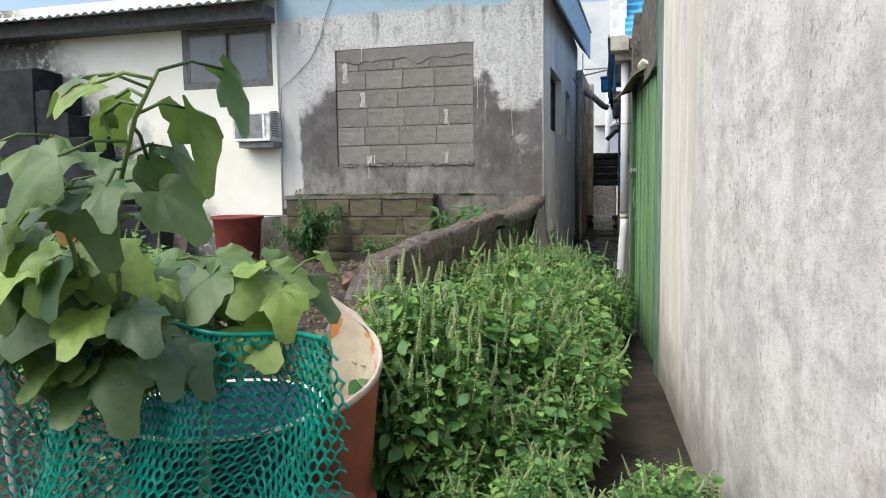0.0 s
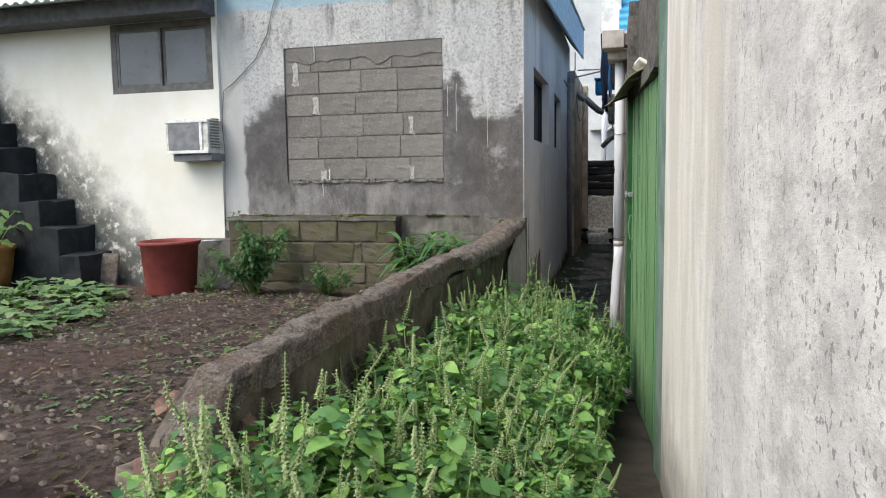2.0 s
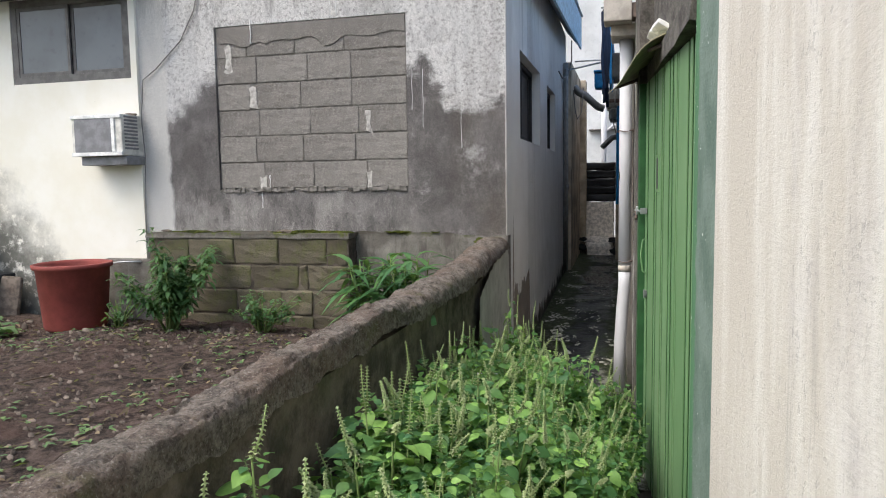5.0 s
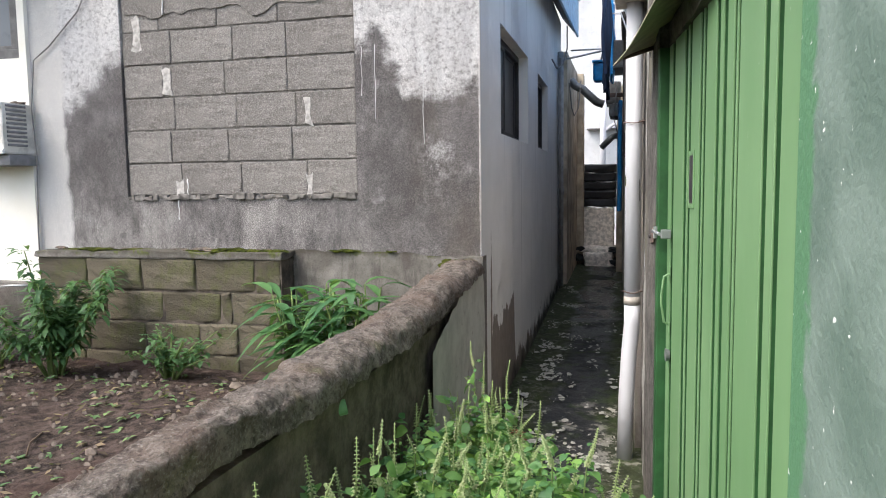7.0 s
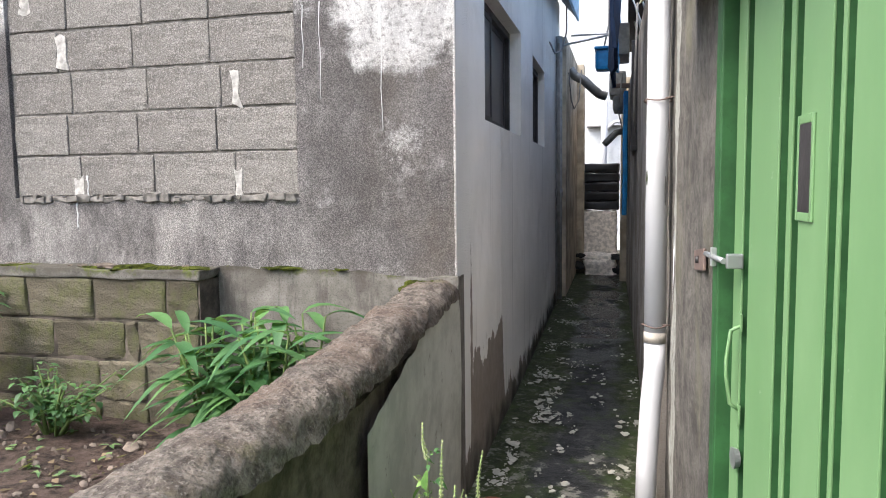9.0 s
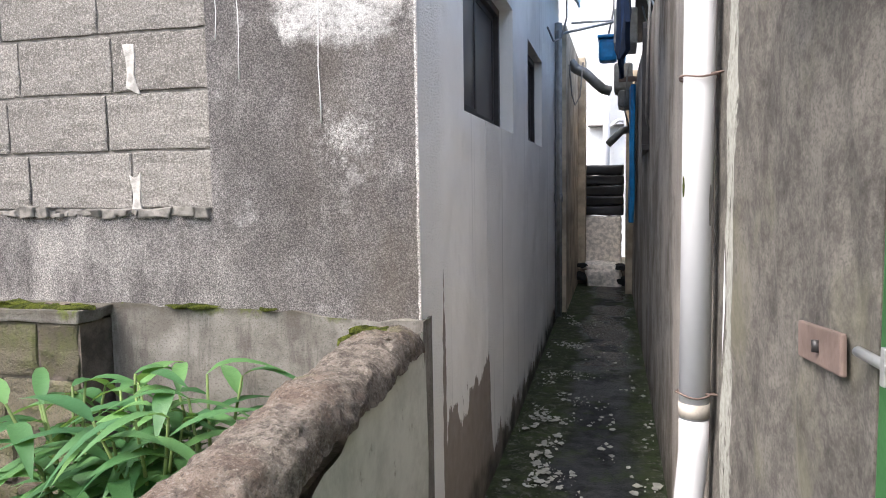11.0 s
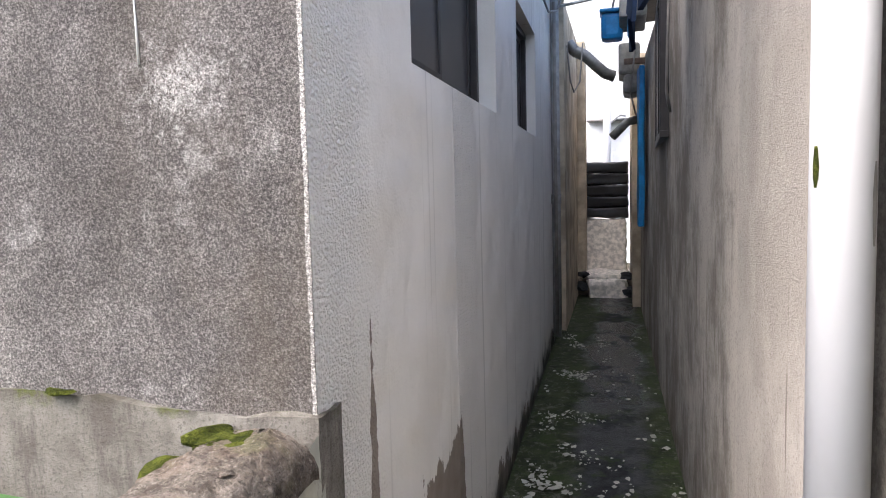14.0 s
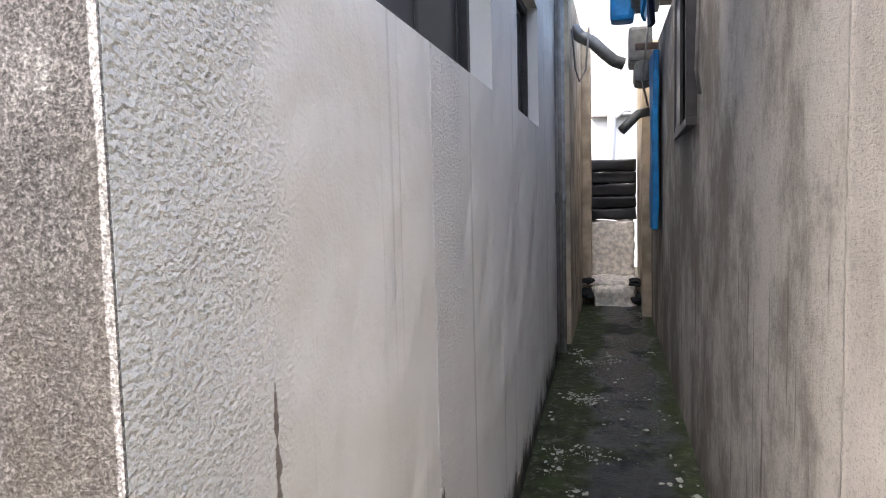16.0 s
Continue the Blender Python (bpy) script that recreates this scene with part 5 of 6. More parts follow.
# ---------------------------------------------------------------- end of the alley


def build_alley_end():
    def crumple(x0, x1, y0, y1, z0, z1, amount, seed, scale=11, cuts=5):
        bm = box(x0, x1, y0, y1, z0, z1, 0.02)
        bmesh.ops.subdivide_edges(bm, edges=bm.edges[:], cuts=cuts, use_grid_fill=True)
        for v in bm.verts:
            v.co += noise.noise_vector(v.co * scale + Vector((seed, 0, 0))) * amount
            v.co.y += 0.5 * amount * noise.noise(Vector((v.co.x * 40, v.co.z * 9, seed)))
        for f in bm.faces:
            f.smooth = True
        return bm
    setting(part("wall_far_beige", wall(lambda u, z, d: (-0.56 - d, u, z), 12.15, 15.4, 0.3, 3.6, 0.2), M_BEIGEWALL), "beige plastered wall of the house behind", "wall")
    setting(part("far_pier", box(-0.56, -0.47, 14.0, 14.3, 0.3, 3.6, 0.01), M_BEIGEWALL), "beige wall pier", "wall")
    setting(part("wall_far_right", wall(lambda u, z, d: (0.03 + d, u, z), 13.302, 15.4, 0.3, 3.3, 0.2), M_BEIGEWALL), "dim plastered wall at the end of the alley", "wall")
    setting(part("wall_far_white", box(-2.5, 2.0, 17.5, 17.7, 0.3, 6.0), M_FARWHITE), "bright limewashed wall closing the view", "wall")
    t = thing("far_standpipe", "white plastic standpipe before the far wall", "pipe", pose(-0.3, 17.3, 1.2))
    part("pipe", tube([(0, 0, 0.6), (0.01, 0, 1.6), (0.02, 0, 2.7)], 0.06, 12), M_PIPE, t)
    part("elbow", tube([(0.02, 0, 1.75), (0.2, 0, 1.9), (0.3, 0, 1.88)], 0.03, 10), M_PIPE, t)
    part("bracket", box(-0.3, 0.3, 0.05, 0.2, 1.82, 1.84), M_CABLE, t)
    # covered pile
    o = part("stone_step", roughen(box(-0.58, 0.04, 13.95, 14.4, 0.5, 0.94, 0.03), 0.02, 5, 3), M_STONE)
    tagged(o, "rough stone step at the alley's end", "step")
    o = part("draped_sacking", crumple(-0.5, -0.02, 13.86, 14.38, 0.945, 1.0, 0.03, 2), M_RAG)
    tagged(o, "dusty pale sacking spread over the step", "sacking")
    o = part("draped_sacking", crumple(-0.44, -0.02, 13.78, 13.93, 0.70, 0.95, 0.035, 5), M_RAG)
    tagged(o, "dusty pale sacking hanging over the step edge", "sacking")
    o = part("cloth_sack", crumple(-0.53, -0.03, 14.4, 14.75, 0.95, 1.58, 0.035, 9, 14, 9), M_RAG)
    tagged(o, "crumpled cream cloth bundle stacked on the step", "cloth bundle")
    for k in range(5):
        z = 1.6 + 0.135 * k
        o = part("black_plastic_bale", crumple(-0.56, 0.0, 14.45, 15.3, z, z + 0.125, 0.02, 20 + k, 7, 5), M_BLACKPL)
        tagged(o, "flat bale wrapped in shiny black plastic", "bale", "stack of bales")
    for (x, z, s) in ((-0.53, 0.86, 0.09), (0.0, 0.8, 0.1), (-0.02, 0.98, 0.07), (-0.5, 1.0, 0.06)):
        o = part("rubble_piece", rock(int(abs(x) * 100), s, None, None, (1.1, 1, 0.8)), M_STAIR)
        o.matrix_basis = pose(x, 13.85, z)
        tagged(o, "dark stone lying against the step", "rubble", "stones by the step")


def build_alley_fittings():
    x = -0.59
    t = thing("grey_downpipe", "grey plastic downpipe on the alley wall", "downpipe", pose(0, 0, 0))
    part("pipe", tube([(x, 11.6, 0.75), (x, 11.6, 3.5)], 0.035, 14), M_SOFFIT, t)
    part("pipe_joint", tube([(x, 11.6, 1.84), (x, 11.6, 1.92)], 0.041, 14), M_SOFFIT, t)
    part("side_pipe", tube([(x + 0.01, 11.45, 0.8), (x + 0.01, 11.45, 3.4)], 0.014, 8), M_CABLE, t)
    t = thing("foil_exhaust_duct", "dusty flexible foil duct crossing the alley", "duct", pose(0, 0, 0))
    pts = [Vector((-0.56, 12.7, 3.33)), Vector((-0.5, 12.7, 3.25)), Vector((-0.4, 12.7, 3.2)), Vector((-0.3, 12.7, 3.1)), Vector((-0.22, 12.72, 3.03)), Vector((-0.13, 12.75, 3.0))]
    fine = []
    for a, b in zip(pts, pts[1:]):
        fine += [a.lerp(b, k / 8) for k in range(8)]
    part("hose", tube(fine, [0.05 + 0.006 * (k % 2) for k in range(len(fine))], 14), M_DUCT, t)
    t = thing("wall_mounted_appliance", "grey air-conditioner box hung on the alley wall", "air conditioner", pose(0, 0, 0))
    part("casing", box(-0.1, 0.09, 12.5, 13.0, 2.98, 3.26, 0.03), M_ACOUT, t)
    part("lower_bowl", box(-0.06, 0.09, 12.45, 12.9, 2.8, 2.98, 0.05), M_ACOUT, t)
    part("bracket", box(-0.05, 0.14, 12.4, 12.44, 3.05, 3.1, 0.005), M_RUST, t)
    t = thing("drain_spout", "short grey drain spout poking from the wall", "spout", pose(0, 0, 0))
    part("spout", tube([(0.08, 12.82, 2.6), (-0.02, 12.82, 2.58), (-0.1, 12.8, 2.5), (-0.16, 12.78, 2.44)], 0.04, 14), M_DUCT, t)
    o = part("blue_tarp_strip", roughen(box(0.06, 0.11, 11.9, 12.35, 1.62, 2.95, 0.015), 0.015, 6, 4), M_BLUEPLAST)
    tagged(o, "strip of bright blue plastic hanging on the wall", "plastic strip")
    t = thing("blue_water_dispenser", "bright blue plastic tub hung under the eave", "tub", pose(0, 0, 0))
    part("tub", box(-0.24, -0.06, 12.0, 12.2, 3.2, 3.42, 0.04), M_BLUEPLAST, t)
    part("rim", box(-0.25, -0.05, 11.98, 12.22, 3.42, 3.45, 0.01), M_BLUEPLAST, t)
    part("hanger", tube([(-0.15, 12.1, 3.45), (-0.1, 12.1, 3.7), (-0.1, 12.1, 4.1)], 0.01, 6), M_CABLE, t)
    o = part("dark_box", box(-0.09, 0.12, 11.6, 12.2, 3.28, 3.6, 0.02), M_ACOUT)
    tagged(o, "grey metal box under the eave", "metal box")
    # washing and sheets hung below the far eave
    for i, (xa, ya, za, zb, m) in enumerate(((0.02, 8.2, 2.75, 3.4, M_CLOTHBLUE), (-0.02, 9.6, 2.85, 3.6, M_CLOTHBLUE), (0.0, 11.0, 3.2, 3.9, M_BLUEPLAST))):
        bm = box(xa - 0.012, xa + 0.012, ya, ya + 0.75, za, zb, 0.004)
        bmesh.ops.subdivide_edges(bm, edges=bm.edges[:], cuts=6, use_grid_fill=True)
        for v in bm.verts:
            v.co.x += 0.04 * noise.noise(Vector((v.co.y * 6, v.co.z * 2, i)))
            v.co.z -= 0.08 * math.sin(v.co.y * 8 + i) * (1 if v.co.z < (za + zb) / 2 else 0)
        o = thing("hanging_cloth", "dark blue cloth hung from a rod on the wall" if m is M_CLOTHBLUE else "bright blue sheet hung from a rod on the wall", "cloth", pose(0, 0, 0))
        part("cloth", bm, m, o)
        for y in (ya + 0.05, ya + 0.7):
            part("rod", tube([(0.3, y, 3.04), (0.1, y, zb), (xa - 0.03, y, zb)], 0.008, 6), M_STEEL, o)
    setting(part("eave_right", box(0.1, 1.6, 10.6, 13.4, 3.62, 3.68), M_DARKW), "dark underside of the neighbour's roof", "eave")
    t = thing("rack_rods", "thin metal rods spanning the alley", "rods", pose(0, 0, 0))
    part("rod", tube([(-0.6, 11.7, 3.42), (-0.05, 11.95, 3.56)], 0.012, 6), M_STEEL, t)
    part("rod", tube([(-0.5, 12.0, 3.58), (0.05, 12.0, 3.58)], 0.01, 6), M_STEEL, t)
    for i, pts in enumerate((((AX + 0.012, 10.6, 3.25), (AX + 0.02, 11.0, 3.22), (AX + 0.06, 11.3, 3.3), (AX + 0.1, 11.4, 3.5), (AX + 0.1, 11.4, 3.75)), ((-0.55, 12.4, 3.25), (-0.53, 12.5, 2.95), (-0.5, 12.55, 2.85), (-0.45, 12.6, 2.95), (-0.42, 12.6, 3.3)), ((0.165, 9.6, 3.3), (0.15, 9.62, 2.7), (0.15, 9.7, 2.45), (0.17, 9.75, 2.35)), ((0.05, 12.3, 3.2), (0.0, 12.35, 2.8), (0.05, 12.4, 2.6)))):
        o = part("loose_cable", tube(pts, 0.008, 6), M_CABLE)
        tagged(o, "loose grey cable drooping along the wall", "cable", "loose cables")


build_alley_end()
build_alley_fittings()

# ---------------------------------------------------------------- garden things


def build_cable():
    pts = [(-2.86, FY - 0.012, 3.75), (-2.95, FY - 0.015, 3.55), (-3.02, FY - 0.015, 3.3), (-3.15, FY - 0.015, 3.08), (-3.38, FY - 0.015, 2.88), (-3.5, FY - 0.02, 2.8), (-3.52, FY - 0.04, 2.5), (-3.5, FY - 0.04, 2.2), (-3.52, FY - 0.05, 1.7), (-3.52, FY - 0.05, 1.5)]
    o = part("wall_cable", tube(pts, 0.0045, 6), M_CABLE)
    tagged(o, "thin grey cable running down the house front", "cable")
    pts = [(-3.55, 6.83, 1.36), (-3.7, 6.8, 1.36), (-3.85, 6.8, 1.34)]
    o = part("bent_rod", tube(pts, 0.008, 6), M_STEEL)
    tagged(o, "thin pale rod over the cement foot", "rod")


def build_red_tub():
    t = thing("red_plant_tub", "large faded red plastic tub standing on the soil", "plant pot", pose(-3.83, 6.42, 0.9))
    part("tub", lathe([(0.001, 0.02), (0.21, 0.0), (0.22, 0.02), (0.255, 0.45), (0.275, 0.46), (0.28, 0.49), (0.26, 0.495), (0.25, 0.47), (0.235, 0.38), (0.001, 0.38)], 40), M_REDPOT, t)
    bm = lathe([(0.001, 0.41), (0.15, 0.41), (0.24, 0.4)], 24)
    part("soil", bm, M_SOIL, t)
    bm = bmesh.new()
    rng = random.Random(9)
    for k in range(26):
        a, r = rng.uniform(0, 6.28), rng.uniform(0, 0.19)
        p = (r * math.cos(a), r * math.sin(a), 0.4)
        blade(bm, p, (math.cos(a), math.sin(a), 1.6), (0, 0, 1), rng.uniform(0.06, 0.14), 0.03, 0.3)
    part("weeds", bm, M_CREEP, t)["kind"] = "stuff"


def build_yellow_pot():
    t = thing("ochre_clay_pot", "ochre clay pot with a leafy plant beside the steps", "plant pot", pose(-5.7, 6.2, 0.9))
    part("pot", lathe([(0.001, 0.02), (0.16, 0.0), (0.2, 0.2), (0.23, 0.4), (0.245, 0.41), (0.245, 0.45), (0.22, 0.45), (0.2, 0.36), (0.001, 0.36)], 32), M_YELPOT, t)
    rng = random.Random(19)
    for k in range(34):
        a, e = rng.uniform(0, 6.28), rng.uniform(0.1, 0.45)
        h = rng.uniform(0.45, 0.8)
        tip = Vector((e * math.cos(a), e * math.sin(a), h))
        part("stalk", tube([(0.05 * math.cos(a), 0.05 * math.sin(a), 0.36), tip * 0.6 + Vector((0, 0, 0.2)), tip], 0.006, 4), M_STEM, t)
        bm = bmesh.new()
        broad_leaf(bm, tip, (math.cos(a), math.sin(a), -0.2), (0, 0, 1), rng.uniform(0.1, 0.17), 0.5, rng)
        part("leaf", bm, M_CREEPLEAF, t)


def shrub(name, label, seed, m, height, spread, leaves, lsize, lwidth, mat, droop=0.5):
    """A branching shrub with many narrow leaves."""
    rng = random.Random(seed)
    t = thing(name, label, "shrub", m)
    lf = bmesh.new()
    tips = []
    for k in range(14):
        a = rng.uniform(0, 6.28)
        r = spread * rng.uniform(0.15, 1.0)
        h = height * rng.uniform(0.5, 1.0) * (1 - 0.25 * r / spread)
        pts = [Vector((0.03 * math.cos(a), 0.03 * math.sin(a), 0)), Vector((r * 0.4 * math.cos(a), r * 0.4 * math.sin(a), h * 0.55)), Vector((r * math.cos(a), r * math.sin(a), h))]
        part("stem", tube(pts, [0.009, 0.006, 0.003], 5), M_STEM, t)
        tips.append(pts)
    for k in range(leaves):
        p = rng.choice(tips)
        s = rng.uniform(0.3, 1.0)
        c = p[0].lerp(p[1], s * 2) if s < 0.5 else p[1].lerp(p[2], s * 2 - 1)
        a = rng.uniform(0, 6.28)
        c = c + Vector((rng.gauss(0, 0.02), rng.gauss(0, 0.02), rng.gauss(0, 0.02)))
        blade(lf, c, (math.cos(a), math.sin(a), rng.uniform(-0.3, 0.9)), (0, 0, 1), lsize * rng.uniform(0.6, 1.25), lwidth * rng.uniform(0.7, 1.2), droop)
    part("foliage", lf, mat, t)["kind"] = "stuff"
    return t


def build_ginger():
    rng = random.Random(31)
    for i, (x, y, n) in enumerate(((-1.0, 6.55, 7), (-1.12, 6.55, 13), (-1.35, 6.5, 14), (-1.2, 6.42, 10), (-1.5, 6.45, 8))):
        t = thing("ginger_plant", "clump of long narrow arching green leaves by the wall", "plant", pose(x, y, 0.9), "ginger clump")
        for k in range(n):
            a = rng.uniform(0, 6.28)
            h, r = rng.uniform(0.3, 0.62) * (0.5 if i == 0 else 0.9), rng.uniform(0.04, 0.22)
            tip = Vector((r * math.cos(a), r * math.sin(a), h))
            stalk = tube([(0.04 * math.cos(a), 0.04 * math.sin(a), 0), tip * 0.5 + Vector((0, 0, 0.05)), tip], [0.008, 0.006, 0.004], 5, None)
            part("stem", stalk, M_STEM, t)
            for j in range(7):
                lf = bmesh.new()
                s = 0.35 + 0.65 * j / 6
                b = a + (math.pi / 2 if j % 2 else -math.pi / 2) + rng.uniform(-0.7, 0.7)
                blade(lf, tip * s, (math.cos(b) + 0.5 * math.cos(a), math.sin(b) + 0.5 * math.sin(a), rng.uniform(0.2, 0.9)), (0, 0, 1), rng.uniform(0.15, 0.3), rng.uniform(0.038, 0.062), rng.uniform(0.35, 0.95), 0.3, (0.15, 0.8, 1.0, 0.95, 0.7, 0.4, 0.0))
                part("leaf", lf, M_BLADE, t)


def build_creepers():
    rng = random.Random(41)
    lf = bmesh.new()
    for k in range(1500):
        x = -3.5 - 3.8 * rng.random() ** 0.9
        y = rng.uniform(3.6, 6.15) - 0.1 * (x + 4)
        if noise.noise(Vector((x * 1.2, y * 1.2, 4))) < -0.12:
            continue
        z = soil_z(x, y)
        a = rng.uniform(0, 6.28)
        broad_leaf(lf, (x, y, z + rng.uniform(0.02, 0.14)), (math.cos(a), math.sin(a), rng.uniform(-0.1, 0.35)), (0, 0, 1), rng.uniform(0.07, 0.17), 0.4, rng)
    tagged(part("ground_creeper", lf, M_CREEP), "low patch of pale green creeping vegetable leaves on the soil", "creeper", "", "stuff")
    lf = bmesh.new()
    for k in range(1300):
        x, y = -0.95 - 4.2 * rng.random(), rng.uniform(1.4, 6.4)
        if noise.noise(Vector((x * 0.9, y * 0.9, 8))) < -0.1:
            continue
        z = soil_z(x, y)
        for j in range(3):
            a = rng.uniform(0, 6.28)
            blade(lf, (x, y, z + 0.006), (math.cos(a), math.sin(a), rng.uniform(0.1, 0.7)), (0, 0, 1), rng.uniform(0.02, 0.05), rng.uniform(0.012, 0.024), 0.4, 0.3, (0.2, 1.0, 0.8, 0.0))
    tagged(part("weed_seedlings", lf, M_CREEP), "tiny green weed seedlings dotted over the soil", "weeds", "", "stuff")
    # stones and dead leaves on the soil
    bm = bmesh.new()
    for k in range(2600):
        x, y = -0.85 - 4.5 * rng.random() ** 1.4, rng.uniform(1.2, 6.6)
        s = rng.uniform(0.004, 0.015) * (2.2 if rng.random() < 0.03 else 1)
        own = bmesh.new()
        bmesh.ops.create_icosphere(own, subdivisions=1, radius=s)
        bmesh.ops.transform(own, verts=own.verts, matrix=pose(x, y, soil_z(x, y) + s * 0.3, rng.uniform(0, 90), rng.uniform(0, 90)) @ Matrix.Diagonal((1.4, 1.0, 0.6, 1)))
        merge(bm, own)
    tagged(part("soil_stones", bm, M_STONE), "small stones and clods scattered over the soil", "stones", "", "stuff")
    bm = bmesh.new()
    for k in range(2400):
        x, y = -0.85 - 4.0 * rng.random() ** 1.3, rng.uniform(1.2, 6.65)
        a = rng.uniform(0, 6.28)
        blade(bm, (x, y, soil_z(x, y) + 0.008), (math.cos(a), math.sin(a), rng.uniform(-0.1, 0.3)), (rng.uniform(-0.4, 0.4), rng.uniform(-0.4, 0.4), 1), rng.uniform(0.018, 0.065), rng.uniform(0.01, 0.03), rng.uniform(-0.4, 0.5), 0.4, (0.2, 1.0, 0.0))
    tagged(part("dead_leaves", bm, M_LITTER), "dry brown leaf bits strewn over the soil", "leaf litter", "", "stuff")
    for k in range(9):
        x, y, a = rng.uniform(-3.2, -1.0), rng.uniform(4.2, 6.4), rng.uniform(0, 6.28)
        l = rng.uniform(0.12, 0.4)
        o = part("twig", tube([(-l / 2, 0, 0), (0, l * 0.06, 0.006), (l / 2, 0, 0)], 0.004, 5), M_TWIG)
        o.matrix_basis = pose(x, y, soil_z(x, y) + 0.015, 0, 0, math.degrees(a))
        tagged(o, "dry twig lying on the soil", "twig", "twigs on the soil")
    # pale flakes on the alley floor
    bm = bmesh.new()
    for k in range(4200):
        y = 6.6 + 5.5 * rng.random() ** 1.6
        x = (-0.4 + rng.gauss(0, 0.09)) if rng.random() < 0.72 else rng.uniform(-0.52, 0.18)
        if x < -0.57 or x > 0.2 or noise.noise(Vector((x * 7, y * 3.5, 9))) < 0.12:
            continue
        s = 0.0025 + 0.017 * rng.random() ** 2.6 * (1.2 if y < 9 else 0.8) * (1.6 if rng.random() < 0.08 else 1.0)
        n = rng.randint(4, 6)
        z = path_z(y) + 0.026
        vs = [bm.verts.new((x + s * rng.uniform(0.5, 1.2) * math.cos(2 * math.pi * j / n), y + 1.3 * s * rng.uniform(0.5, 1.2) * math.sin(2 * math.pi * j / n), z + 0.004 * rng.random())) for j in range(n)]
        bm.faces.new(vs)
    g = bmesh.ops.extrude_face_region(bm, geom=bm.faces[:])
    bmesh.ops.translate(bm, verts=[v for v in g["geom"] if isinstance(v, bmesh.types.BMVert)], vec=(0, 0, 0.002))
    tagged(part("plaster_flakes", bm, M_FLAKE), "pale flakes and leaf bits on the wet alley floor", "debris", "", "stuff")


def basil(seed, height, spread):
    """One basil plant in flower: stems, foliage and spikes, its foot at the origin."""
    rng = random.Random(seed)
    t = thing("basil_plant", "bushy green basil plant with pale flower spikes", "plant", None, "basil bed")
    lf = bmesh.new()
    oval = (0.1, 0.68, 0.97, 1.0, 0.8, 0.42, 0.0)

    def spike(tip, lean, L):
        sp = bmesh.new()
        bend = lean.orthogonal().normalized() * rng.uniform(-0.02, 0.02)
        tube([tip, tip + lean * L * 0.5, tip + lean * L + bend], [0.003, 0.0025, 0.0015], 4, sp)
        whorls = int(L / 0.0095)
        side = lean.orthogonal().normalized()
        up = lean.cross(side)
        for q in range(whorls):
            f = (q + 0.5) / whorls
            c = tip + lean * (L * f) + bend * max(0.0, f - 0.5) * 2
            s = 0.0115 * (1.05 - 0.65 * q / whorls)
            for e in range(5):
                b = e * 1.257 + q * 0.63
                w = side * math.cos(b) + up * math.sin(b) + lean * 0.3
                blade(sp, c, w, lean, s * 1.25, s, 0.4, 0.5, (0.5, 1.0, 0.0))
        part("flower_spike", sp, M_SPIKE, t, "pale green flower spike")

    for k in range(17):
        a = k * 2.4 + rng.uniform(-0.4, 0.4)
        r = spread * ((k + 0.6) / 17) ** 0.6
        h = height * rng.uniform(0.7, 1.0) * (1 - 0.34 * (r / spread) ** 2)
        ca, sa = math.cos(a), math.sin(a)
        pts = [Vector((0.01 * ca, 0.01 * sa, 0)), Vector((0.45 * r * ca, 0.45 * r * sa, h * 0.4)), Vector((0.85 * r * ca, 0.85 * r * sa, h * 0.76)), Vector((r * ca, r * sa, h))]
        part("stem", tube(pts, [0.006, 0.005, 0.004, 0.002], 5), M_STEM, t)
        nodes = rng.randint(8, 10)
        for j in range(nodes):
            s = 0.26 + 0.72 * j / (nodes - 1)
            q = s * 3
            i = min(2, int(q))
            c = pts[i].lerp(pts[i + 1], q - i)
            tw = a + j * 1.57 + rng.uniform(-0.4, 0.4)
            size = (0.15 - 0.094 * s) * rng.uniform(0.55, 1.3)
            for e in (0, math.pi):
                w = Vector((math.cos(tw + e), math.sin(tw + e), rng.uniform(-0.45, 0.4)))
                blade(lf, c + w * 0.03, w, (rng.uniform(-0.9, 0.9), rng.uniform(-0.9, 0.9), 1), size, size * rng.uniform(0.55, 0.74), rng.uniform(0.15, 0.75), rng.uniform(-0.12, 0.3), oval)
                # young side shoots in the axils
                for g in range(3 if s > 0.45 else 1):
                    turn = tw + e + rng.uniform(-1.1, 1.1)
                    w2 = Vector((math.cos(turn), math.sin(turn), rng.uniform(0.0, 1.1)))
                    f = rng.uniform(0.35, 0.62)
                    blade(lf, c + w2 * rng.uniform(0.01, 0.05), w2, (rng.uniform(-0.5, 0.5), rng.uniform(-0.5, 0.5), 1), size * f, size * f * 0.66, 0.4, 0.25, (0.1, 0.8, 1.0, 0.65, 0.0))
        lean = Vector((0.3 * ca + rng.uniform(-0.3, 0.3), 0.3 * sa + rng.uniform(-0.3, 0.3), 1)).normalized()
        if rng.random() < 0.82:
            spike(pts[3], lean, rng.uniform(0.06, 0.16))
        if rng.random() < 0.2:
            out = Vector((ca + rng.uniform(-0.8, 0.8), sa + rng.uniform(-0.8, 0.8), 1.3)).normalized()
            spike(pts[2].lerp(pts[3], 0.6) + out * 0.02, out, rng.uniform(0.04, 0.1))
    f = part("foliage", lf, M_BASIL, t)
    f["kind"] = "stuff"
    return t


